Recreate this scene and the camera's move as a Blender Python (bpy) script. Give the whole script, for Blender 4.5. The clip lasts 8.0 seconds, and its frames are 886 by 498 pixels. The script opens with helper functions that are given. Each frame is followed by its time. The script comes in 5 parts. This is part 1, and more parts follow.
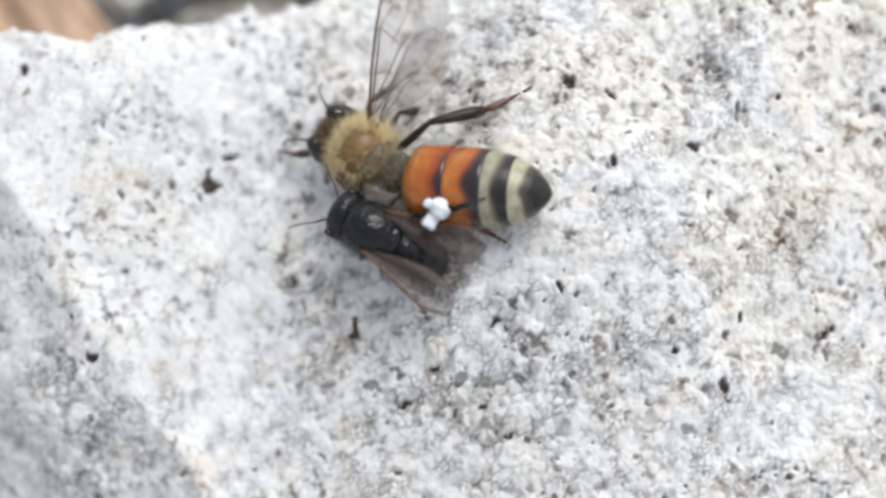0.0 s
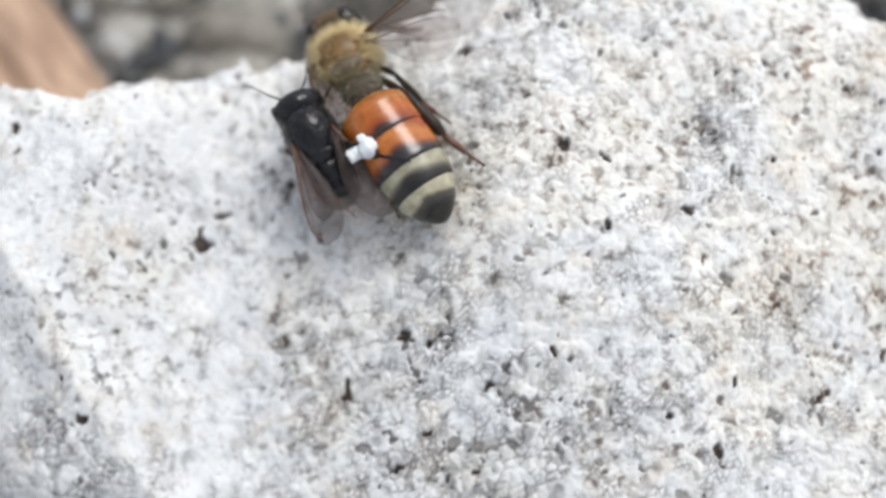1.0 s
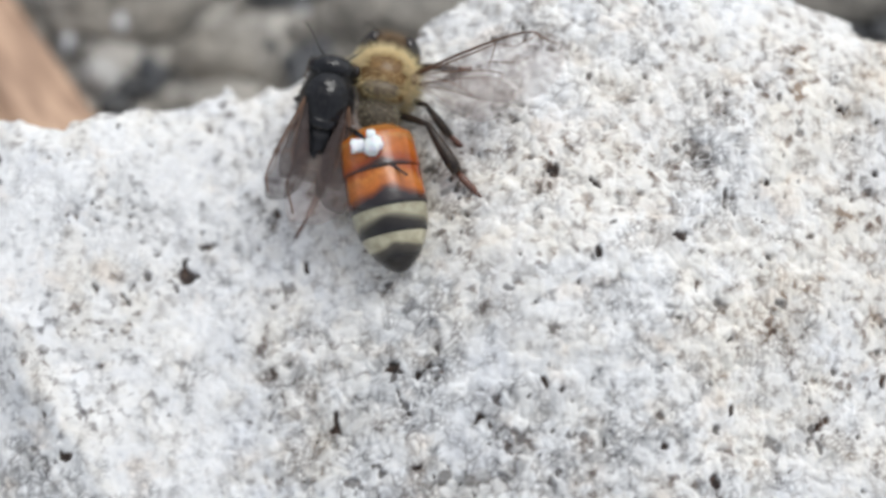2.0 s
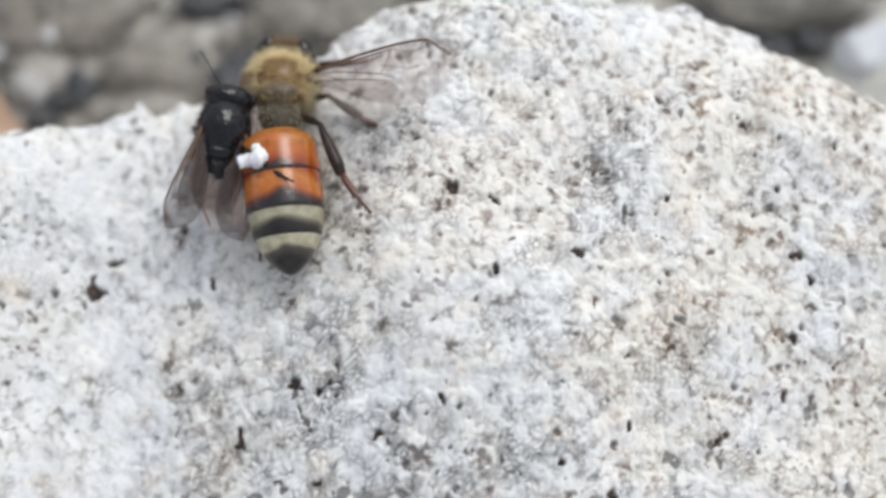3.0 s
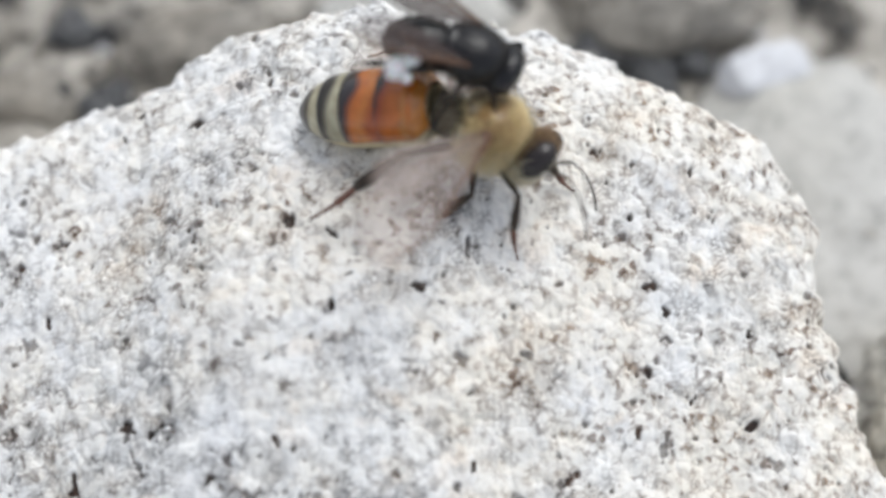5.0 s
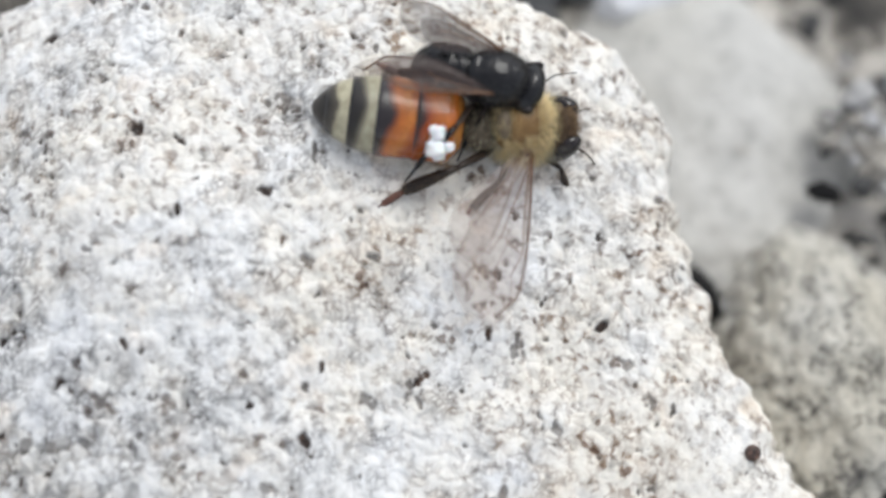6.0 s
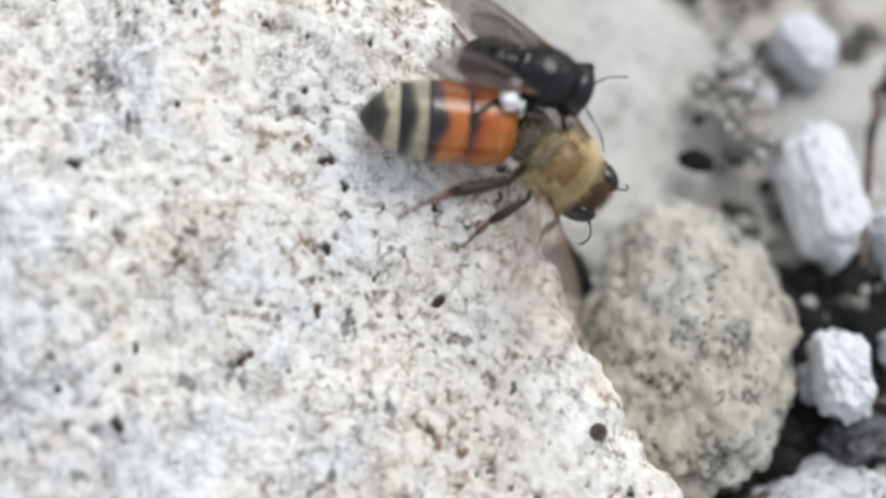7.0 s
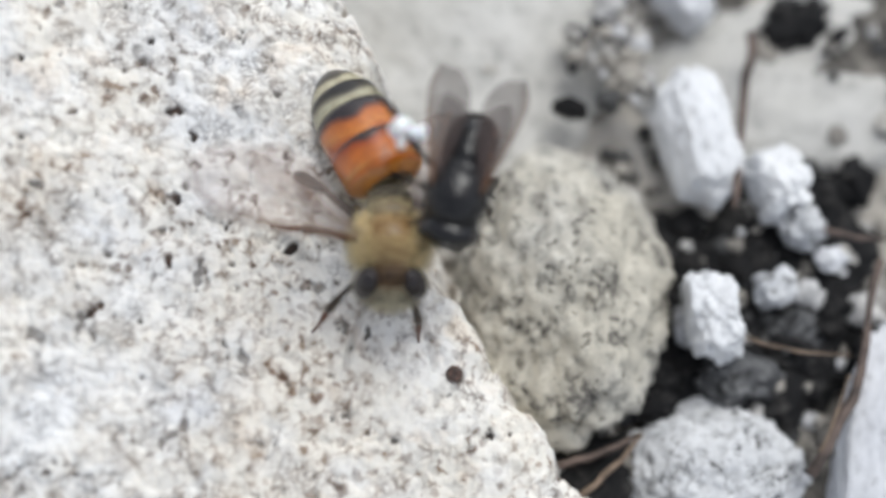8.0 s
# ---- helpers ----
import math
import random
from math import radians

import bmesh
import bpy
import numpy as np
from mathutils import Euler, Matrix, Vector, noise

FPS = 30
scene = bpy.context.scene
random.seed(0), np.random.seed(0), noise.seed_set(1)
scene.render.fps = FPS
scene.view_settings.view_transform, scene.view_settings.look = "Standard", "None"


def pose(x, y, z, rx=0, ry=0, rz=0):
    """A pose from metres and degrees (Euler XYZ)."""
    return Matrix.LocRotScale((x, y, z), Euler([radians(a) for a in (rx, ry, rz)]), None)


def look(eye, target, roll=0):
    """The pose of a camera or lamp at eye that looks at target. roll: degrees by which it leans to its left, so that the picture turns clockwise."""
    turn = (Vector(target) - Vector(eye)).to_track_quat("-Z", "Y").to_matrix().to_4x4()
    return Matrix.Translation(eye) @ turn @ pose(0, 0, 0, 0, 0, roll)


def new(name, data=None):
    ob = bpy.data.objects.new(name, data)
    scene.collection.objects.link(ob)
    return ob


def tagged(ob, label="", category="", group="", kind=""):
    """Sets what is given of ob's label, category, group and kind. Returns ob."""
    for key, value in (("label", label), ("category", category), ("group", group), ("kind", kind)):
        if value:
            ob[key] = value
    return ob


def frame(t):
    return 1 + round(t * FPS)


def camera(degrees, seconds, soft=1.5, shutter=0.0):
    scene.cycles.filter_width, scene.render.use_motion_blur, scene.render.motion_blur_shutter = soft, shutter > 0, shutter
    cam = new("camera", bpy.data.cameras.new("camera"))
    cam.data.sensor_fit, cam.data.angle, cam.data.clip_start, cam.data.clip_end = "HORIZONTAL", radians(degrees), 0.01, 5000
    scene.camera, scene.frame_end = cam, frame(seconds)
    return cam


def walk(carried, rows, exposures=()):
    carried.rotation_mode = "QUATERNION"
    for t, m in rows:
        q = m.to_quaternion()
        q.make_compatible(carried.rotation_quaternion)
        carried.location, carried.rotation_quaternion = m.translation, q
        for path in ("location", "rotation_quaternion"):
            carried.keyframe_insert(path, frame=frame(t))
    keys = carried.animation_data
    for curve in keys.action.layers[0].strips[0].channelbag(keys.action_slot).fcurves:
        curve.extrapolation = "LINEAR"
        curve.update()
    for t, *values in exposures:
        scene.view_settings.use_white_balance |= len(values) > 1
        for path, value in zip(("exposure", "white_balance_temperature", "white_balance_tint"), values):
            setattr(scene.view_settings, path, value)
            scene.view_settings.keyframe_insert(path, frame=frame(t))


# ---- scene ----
# All lengths below are written in centimetres and laid down in metres through CM.
CM = 0.01
cam = camera(39.5, 8.0, soft=3.2)
PATH = [
    (0, -1.0211, -2.3787, 7.7753, 18.603, -0.176, 0.034),
    (0.3, -1.0300, -2.1746, 7.6973, 17.555, -0.317, 0.427),
    (0.5, -1.1004, -2.1976, 7.6585, 18.691, -0.567, 0.437),
    (0.7, -1.0923, -2.0465, 7.7591, 18.098, -0.644, 0.239),
    (1, -1.0140, -2.1082, 7.8257, 19.119, -0.466, 0.139),
    (1.2, -1.0171, -2.1122, 7.8470, 19.809, -0.054, 0.073),
    (2.3, -0.7724, -1.9803, 7.5892, 20.006, 0.093, -0.496),
    (2.5, -0.6306, -1.9692, 7.5036, 20.049, 0.171, -0.444),
    (3, -0.3677, -1.9120, 7.7997, 19.634, 0.390, -0.536),
    (3.5, -0.4384, -2.0052, 7.9562, 20.220, 0.161, -0.793),
    (3.8, -0.6912, -2.0791, 7.8883, 21.023, 0.218, -0.575),
    (4, -0.7874, -2.0316, 7.9181, 21.084, 0.417, -0.320),
    (4.2, -0.8040, -2.0307, 7.9136, 21.778, 0.180, -0.277),
    (4.5, -0.4831, -1.9475, 7.7837, 21.608, 0.007, -0.664),
    (4.7, -0.1228, -1.8771, 7.6783, 20.839, 0.045, -1.290),
    (5, 0.4011, -1.8074, 7.5844, 20.866, 0.220, -1.381),
    (5.2, 0.5853, -1.9327, 7.5184, 20.714, 0.215, -1.590),
    (6.3, 1.2275, -2.2851, 7.5120, 20.403, -0.295, -2.827),
    (6.5, 1.3159, -2.2855, 7.4560, 20.551, -0.451, -3.045),
    (6.8, 1.6088, -2.2506, 7.3138, 20.508, 0.176, -3.224),
    (7, 1.9620, -2.3085, 7.1909, 20.097, 0.400, -3.349),
    (7.2, 2.2950, -2.4394, 7.0039, 20.294, 0.593, -3.943),
    (7.5, 2.5946, -2.3892, 6.8781, 20.177, 0.841, -4.422),
    (7.7, 2.6793, -2.5479, 6.7348, 19.932, 1.022, -5.004),
    (8, 2.6857, -2.5855, 7.1104, 19.712, 0.962, -4.880),
]
# the clip's camera meters a little darker while much dark ground shows behind the boulder
walk(cam, [(t, pose(x * CM, y * CM, z * CM, rx, ry, rz)) for t, x, y, z, rx, ry, rz in PATH],
     exposures=((0.0, 0.33), (1.2, 0.29), (2.5, 0.18), (4.0, 0.20), (5.2, 0.28), (6.5, 0.29), (8.0, 0.27)))
cam.data.dof.use_dof = True
cam.data.dof.focus_distance = 6.38 * CM
cam.data.dof.aperture_fstop = 13.5

# ---- daylight: bright haze, a soft sun from the far right ----
SUN_UP, SUN_TURN = radians(62), radians(35)
world = bpy.data.worlds.new("sky")
scene.world = world
world.use_nodes = True
wn, wl = world.node_tree.nodes, world.node_tree.links
sky = wn.new("ShaderNodeTexSky")
sky.sky_type, sky.sun_disc = "NISHITA", False
sky.sun_elevation, sky.sun_rotation = SUN_UP, SUN_TURN
sky.air_density, sky.dust_density = 1.0, 2.0
wn["Background"].inputs["Strength"].default_value = 0.15
haze = wn.new("ShaderNodeHueSaturation")  # thin cloud takes most of the blue out of the sky
haze.inputs["Saturation"].default_value = 0.35
wl.new(sky.outputs["Color"], haze.inputs["Color"])
wl.new(haze.outputs["Color"], wn["Background"].inputs["Color"])
sun = new("sun", bpy.data.lights.new("sun", "SUN"))
sun.data.energy, sun.data.angle, sun.data.color = 1.1, radians(30), (0.975, 0.99, 0.965)
sun.matrix_world = look((math.sin(SUN_TURN) * math.cos(SUN_UP), math.cos(SUN_TURN) * math.cos(SUN_UP), math.sin(SUN_UP)), (0, 0, 0))


# ---- materials ----
def material(name):
    m = bpy.data.materials.new(name)
    m.use_nodes = True
    return m, m.node_tree.nodes, m.node_tree.links, m.node_tree.nodes["Principled BSDF"]


def ramp(nodes, stops, mode="LINEAR"):
    r = nodes.new("ShaderNodeValToRGB")
    r.color_ramp.interpolation = mode
    while len(r.color_ramp.elements) < len(stops):
        r.color_ramp.elements.new(0.5)
    for e, (at, col) in zip(r.color_ramp.elements, stops):
        e.position, e.color = at, (*col, 1)
    return r


def texture(nodes, links, kind, scale, coord, **more):
    n = nodes.new("ShaderNodeTex" + kind)
    n.inputs["Scale"].default_value = scale / CM
    for k, v in more.items():
        n.inputs[k.capitalize()].default_value = v
    links.new(coord, n.inputs["Vector"])
    return n


def mixed(nodes, links, mode, fac, a, b):
    n = nodes.new("ShaderNodeMix")
    n.data_type, n.blend_type = "RGBA", mode
    for sock, v in ((n.inputs[0], fac), (n.inputs[6], a), (n.inputs[7], b)):
        if isinstance(v, (int, float)):
            sock.default_value = v
        elif isinstance(v, tuple):
            sock.default_value = (*v, 1)
        else:
            links.new(v, sock)
    return n.outputs[2]


def bump(nodes, links, bsdf, height, strength, distance):
    b = nodes.new("ShaderNodeBump")
    b.inputs["Strength"].default_value, b.inputs["Distance"].default_value = strength, distance * CM
    links.new(height, b.inputs["Height"])
    links.new(b.outputs["Normal"], bsdf.inputs["Normal"])


def stone_material(name, stops, tint, tint_amount, rough=0.8, fine=1.0, pits=0.8):
    """Granular rock: a colour per grain from the mesh, broad stains and fine grit in between."""
    m, n, l, p = material(name)
    pos = n.new("ShaderNodeNewGeometry").outputs["Position"]
    at = n.new("ShaderNodeAttribute")
    at.attribute_name = "grain"
    speck = texture(n, l, "Noise", 45.0, pos, detail=3.0)
    add = n.new("ShaderNodeMath")
    add.operation = "MULTIPLY_ADD"
    l.new(speck.outputs["Fac"], add.inputs[0])
    add.inputs[1].default_value = 0.35 * fine
    l.new(at.outputs["Fac"], add.inputs[2])
    shift = n.new("ShaderNodeMath")
    shift.operation = "SUBTRACT"
    l.new(add.outputs[0], shift.inputs[0])
    shift.inputs[1].default_value = 0.175 * fine
    r = ramp(n, stops)
    l.new(shift.outputs[0], r.inputs["Fac"])
    broad = texture(n, l, "Noise", 0.8, pos, detail=4.0)
    br = ramp(n, [(0.42, (0, 0, 0)), (0.62, (1, 1, 1))])
    l.new(broad.outputs["Fac"], br.inputs["Fac"])
    fac = n.new("ShaderNodeMath")
    fac.operation = "MULTIPLY"
    l.new(br.outputs["Color"], fac.inputs[0])
    fac.inputs[1].default_value = tint_amount
    col = mixed(n, l, "MULTIPLY", fac.outputs[0], r.outputs["Color"], tint)
    hole = texture(n, l, "Noise", 15.0, pos, detail=2.0)
    hr = ramp(n, [(0.60, (0, 0, 0)), (0.68, (1, 1, 1))])
    l.new(hole.outputs["Fac"], hr.inputs["Fac"])
    hm = n.new("ShaderNodeMath")
    hm.operation = "MULTIPLY"
    l.new(hr.outputs["Color"], hm.inputs[0])
    hm.inputs[1].default_value = pits
    col = mixed(n, l, "MULTIPLY", hm.outputs[0], col, (0.25, 0.24, 0.23))
    l.new(col, p.inputs["Base Color"])
    p.inputs["Roughness"].default_value = rough
    p.inputs["Specular IOR Level"].default_value = 0.3
    grit = texture(n, l, "Noise", 60.0, pos, detail=4.0)
    bump(n, l, p, grit.outputs["Fac"], 0.5, 0.012)
    return m


def boulder_material():
    """White to cream quartz and feldspar grains, dark joints with gap shade painted between them, sunk dark minerals.
    """
    m, n, l, p = material("granular_rock")
    pos = n.new("ShaderNodeNewGeometry").outputs["Position"]

    def value(op, a, b, c=None):
        k = n.new("ShaderNodeMath")
        k.operation = op
        k.use_clamp = True
        for sock, v in zip(k.inputs, (a, b, c)):
            if v is None:
                continue
            if isinstance(v, (int, float)):
                sock.default_value = v
            else:
                l.new(v, sock)
        return k.outputs[0]

    def mask(socket, low, high):
        r = ramp(n, [(low, (0, 0, 0)), (high, (1, 1, 1))])
        l.new(socket, r.inputs["Fac"])
        return r.outputs["Color"]

    warp = texture(n, l, "Noise", 14.0, pos, detail=2.0)
    off = n.new("ShaderNodeVectorMath")
    off.operation = "MULTIPLY_ADD"
    l.new(warp.outputs["Color"], off.inputs[0])
    off.inputs[1].default_value = (0.03 * CM,) * 3
    l.new(pos, off.inputs[2])
    at = n.new("ShaderNodeAttribute")
    at.attribute_name = "grain"
    pit = n.new("ShaderNodeAttribute")
    pit.attribute_name = "pit"
    warm = n.new("ShaderNodeAttribute")
    warm.attribute_name = "warm"
    seam = n.new("ShaderNodeAttribute")
    seam.attribute_name = "seam"
    fine = texture(n, l, "Noise", 26.0, off.outputs[0], detail=2.0, roughness=0.5)
    tone = ramp(n, GRAINS)
    l.new(value("ADD", value("MULTIPLY", fine.outputs["Fac"], 0.24), value("MULTIPLY", at.outputs["Fac"], 0.86)), tone.inputs["Fac"])
    col = mixed(n, l, "MULTIPLY", warm.outputs["Fac"], tone.outputs["Color"], (1.0, 0.96, 0.885))
    # cool quartz patches, a few rusty spots
    cool = texture(n, l, "Noise", 2.3, off.outputs[0], detail=4.0, roughness=0.65)
    col = mixed(n, l, "MULTIPLY", value("MULTIPLY", mask(cool.outputs["Fac"], 0.52, 0.72), 0.6), col, (0.84, 0.86, 0.91))
    rust = texture(n, l, "Noise", 4.2, off.outputs[0], detail=3.0)
    col = mixed(n, l, "MULTIPLY", value("MULTIPLY", mask(rust.outputs["Fac"], 0.58, 0.72), 0.5), col, (0.95, 0.84, 0.74))
    # dark joints between the grains, dark crumbs here and there
    where = texture(n, l, "Noise", 2.6, pos, detail=4.0, roughness=0.7)
    dense = mask(where.outputs["Fac"], 0.42, 0.64)
    gap_dark = texture(n, l, "Noise", 17.0, off.outputs[0], detail=3.0, roughness=0.55)
    grey = value("MULTIPLY", value("ADD", value("MULTIPLY", dense, 0.85), 0.12), value("ADD", value("MULTIPLY", warm.outputs["Fac"], 1.2), 0.45))
    col = mixed(n, l, "MULTIPLY", value("MULTIPLY", seam.outputs["Fac"], mask(gap_dark.outputs["Fac"], 0.22, 0.50)), col, mixed(n, l, "MIX", warm.outputs["Fac"], (0.25, 0.245, 0.25), (0.36, 0.285, 0.235)))
    fleck = texture(n, l, "Noise", 11.0, off.outputs[0], detail=2.0, roughness=0.5)
    col = mixed(n, l, "MULTIPLY", value("MULTIPLY", mask(fleck.outputs["Fac"], 0.57, 0.68), grey), col, (0.58, 0.57, 0.565))
    # shade of the gaps where grains meet, put into the colour in patches
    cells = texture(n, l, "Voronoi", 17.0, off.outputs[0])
    corner = value("MULTIPLY", mask(cells.outputs["Distance"], 0.52, 0.72), mask(gap_dark.outputs["Fac"], 0.45, 0.60))
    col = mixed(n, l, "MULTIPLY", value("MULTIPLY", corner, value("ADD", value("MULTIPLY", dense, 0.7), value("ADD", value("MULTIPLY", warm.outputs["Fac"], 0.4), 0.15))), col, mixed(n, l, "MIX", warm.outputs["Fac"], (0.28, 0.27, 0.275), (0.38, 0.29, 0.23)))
    spots = texture(n, l, "Noise", 13.0, off.outputs[0], detail=1.0, roughness=0.5)
    col = mixed(n, l, "MULTIPLY", value("MULTIPLY", mask(spots.outputs["Fac"], 0.62, 0.69), grey), col, mixed(n, l, "MIX", warm.outputs["Fac"], (0.17, 0.165, 0.17), (0.28, 0.18, 0.13)))
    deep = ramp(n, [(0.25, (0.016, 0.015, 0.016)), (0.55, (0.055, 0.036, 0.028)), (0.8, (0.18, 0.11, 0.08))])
    l.new(gap_dark.outputs["Fac"], deep.inputs["Fac"])
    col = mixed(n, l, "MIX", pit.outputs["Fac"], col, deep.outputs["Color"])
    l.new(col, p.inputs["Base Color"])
    p.inputs["Roughness"].default_value = 0.6
    p.inputs["Specular IOR Level"].default_value = 0.3
    p.inputs["Subsurface Weight"].default_value = 0.5
    p.inputs["Subsurface Radius"].default_value = (1.0, 0.95, 0.9)
    p.inputs["Subsurface Scale"].default_value = 0.022 * CM
    grit = texture(n, l, "Noise", 60.0, pos, detail=3.0)
    bump(n, l, p, grit.outputs["Fac"], 0.15, 0.006)
    return m


GRAINS = [(0.0, (0.30, 0.30, 0.30)), (0.20, (0.47, 0.47, 0.465)), (0.40, (0.67, 0.67, 0.66)), (0.55, (0.76, 0.76, 0.75)), (0.8, (0.82, 0.82, 0.81)), (1.0, (0.845, 0.845, 0.84))]
CREAM = boulder_material()
GREY = stone_material("grey_rock", [
    (0.0, (0.12, 0.115, 0.11)), (0.16, (0.28, 0.275, 0.255)), (0.34, (0.44, 0.43, 0.395)), (0.7, (0.53, 0.515, 0.47)), (1.0, (0.68, 0.67, 0.63))], (0.98, 0.93, 0.82), 0.6, 0.75, 2.6, 0.8)
WHITE = stone_material("white_chip_rock", [
    (0.0, (0.20, 0.20, 0.205)), (0.16, (0.48, 0.49, 0.505)), (0.4, (0.66, 0.67, 0.69)), (1.0, (0.80, 0.81, 0.83))], (0.84, 0.86, 0.90), 0.6, 0.7, 0.6, 0.25)
SPECKLED = stone_material("speckled_rock", [
    (0.0, (0.07, 0.07, 0.072)), (0.15, (0.32, 0.325, 0.33)), (0.38, (0.54, 0.55, 0.56)), (1.0, (0.74, 0.75, 0.76))], (0.84, 0.86, 0.90), 0.6, 0.75, 2.4)
PALE = stone_material("pale_dusty_rock", [
    (0.0, (0.36, 0.355, 0.34)), (0.3, (0.50, 0.495, 0.47)), (1.0, (0.62, 0.61, 0.58))], (0.86, 0.85, 0.82), 0.7, 0.85, 0.6, 0.3)
TAN = stone_material("tan_rock", [
    (0.0, (0.11, 0.105, 0.10)), (0.3, (0.25, 0.237, 0.215)), (1.0, (0.40, 0.375, 0.335))], (0.84, 0.80, 0.74), 0.7)
DARK = stone_material("dark_rock", [
    (0.0, (0.005, 0.005, 0.006)), (0.5, (0.010, 0.010, 0.011)), (0.8, (0.03, 0.029, 0.028)), (1.0, (0.09, 0.086, 0.082))], (0.75, 0.72, 0.70), 0.7, 0.85, 2.2)
CHALK = stone_material("chalky_rock", [
    (0.0, (0.30, 0.31, 0.32)), (0.2, (0.62, 0.63, 0.645)), (0.5, (0.78, 0.79, 0.80)), (1.0, (0.84, 0.85, 0.86))], (0.92, 0.93, 0.95), 0.6, 0.75, 1.3, 0.3)
SLATE = stone_material("slate_grey_rock", [
    (0.0, (0.02, 0.02, 0.022)), (0.4, (0.08, 0.082, 0.086)), (0.8, (0.15, 0.152, 0.155)), (1.0, (0.34, 0.34, 0.34))], (0.8, 0.82, 0.86), 0.6, 0.5, 1.6)


# ---- mesh helpers ----
def mesh_of(name, verts, faces, mat, smooth=True):
    me = bpy.data.meshes.new(name)
    me.from_pydata(np.asarray(verts).tolist() if not isinstance(verts, list) else verts, [], faces)
    if mat:
        me.materials.append(mat)
    if smooth:
        me.polygons.foreach_set("use_smooth", [True] * len(me.polygons))
    return me


def scatter(ix, iy, seed):
    """Two even random numbers for each cell of a plane grid."""
    h = np.sin(ix * 127.1 + iy * 311.7 + seed * 17.3) * 43758.5453
    g = np.sin(ix * 269.5 + iy * 183.3 + seed * 29.1) * 28001.8384
    return h - np.floor(h), g - np.floor(g)


def grains(x, y, size, seed):
    """Nearest and second nearest grain centre, and a random number for each grain."""
    u, v = x / size, y / size
    iu, iv = np.floor(u), np.floor(v)
    best, second, rnd = np.full(x.shape, 9.0), np.full(x.shape, 9.0), np.zeros(x.shape)
    for du in (-1, 0, 1):
        for dv in (-1, 0, 1):
            a, b = scatter(iu + du, iv + dv, seed)
            d = np.hypot(iu + du + 0.1 + 0.8 * a - u, iv + dv + 0.1 + 0.8 * b - v)
            r, _ = scatter(iu + du, iv + dv, seed + 5)
            near = d < best
            second = np.where(near, best, np.minimum(second, d))
            rnd = np.where(near, r, rnd)
            best = np.minimum(best, d)
    return best, second, rnd


def lumps(x, y, size, seed):
    """Soft rounded grains: their height, and a random tone that blends from grain to grain."""
    u, v = x / size, y / size
    iu, iv = np.floor(u), np.floor(v)
    high, total, tones = 0.0, 1e-6, 0.0
    for du in (-1, 0, 1):
        for dv in (-1, 0, 1):
            a, b = scatter(iu + du, iv + dv, seed)
            r, q = scatter(iu + du, iv + dv, seed + 5)
            d2 = (iu + du + a - u) ** 2 + (iv + dv + b - v) ** 2
            high = np.maximum(high, (0.45 + 0.55 * q) * np.clip(1 - d2 / 0.75, 0, 1))
            w = np.exp(-d2 / 0.025)
            total, tones = total + w, tones + w * r
    return high, tones / total


def smooth_noise(x, y, size, seed):
    u, v = x / size, y / size
    iu, iv = np.floor(u), np.floor(v)
    fu, fv = u - iu, v - iv
    fu, fv = fu * fu * (3 - 2 * fu), fv * fv * (3 - 2 * fv)
    c = [scatter(iu + a, iv + b, seed)[0] for a in (0, 1) for b in (0, 1)]
    return (c[0] * (1 - fv) + c[1] * fv) * (1 - fu) + (c[2] * (1 - fv) + c[3] * fv) * fu - 0.5


def set_grain(me, values):
    a = me.attributes.new("grain", "FLOAT", "POINT")
    a.data.foreach_set("value", np.asarray(values, dtype=np.float32))


# ---- the boulder on which the insects walk ----
FAR = ([-6, -3.5, -2.9, -2.55, -2.25, -1.9, -1.55, -1.2, -1.1, -0.85, -0.65, -0.1, 0.5, 0.9, 1.1, 1.35, 1.63, 2.1, 2.4],
       [1.1, 1.02, 1.0, 1.09, 1.19, 1.32, 1.44, 1.49, 1.58, 1.71, 1.81, 1.82, 1.83, 1.74, 1.66, 1.52, 1.45, 1.27, 1.0])
RIGHT = ([-4, -1.65, -1.28, -1.02, -0.85, -0.6, -0.1, 0.2, 0.6, 0.9, 1.05, 1.15, 1.4],
         [4.4, 3.34, 3.11, 2.95, 2.86, 2.74, 2.60, 2.52, 2.49, 2.36, 2.26, 2.1, 1.7])


def top(x, y):
    """The boulder's upper side, broad form."""
    z = 1.568 - 0.041 * x + 0.2 * y - 0.041 * x * x - 0.01 * x * y - 0.039 * y * y + 0.149 * np.tanh((x + 1.05 - 0.3 * y) / 0.35)
    z = z + 0.11 * np.exp(-((x + 0.05) ** 2 + (y - 0.1) ** 2) / 0.9) - 0.12 * np.exp(-((x - 1.7) ** 2 + (y + 0.45) ** 2) / 0.5)
    z = z + 0.42 * np.clip((-2.0 - x) / 1.3, 0, 1) ** 2 * (3 - 2 * np.clip((-2.0 - x) / 1.3, 0, 1))  # the weathered west end stands up again
    fold = (x + 3.30) * 0.84 + (y + 0.05) * 0.54 + 0.16 * smooth_noise(x, y, 0.22, 14)  # across the ridge on the low side
    return z - np.where(fold < 0, 0.16 * fold * fold + 0.40 * -fold, 0) + 0.045 * np.exp(-fold * fold / 0.015)


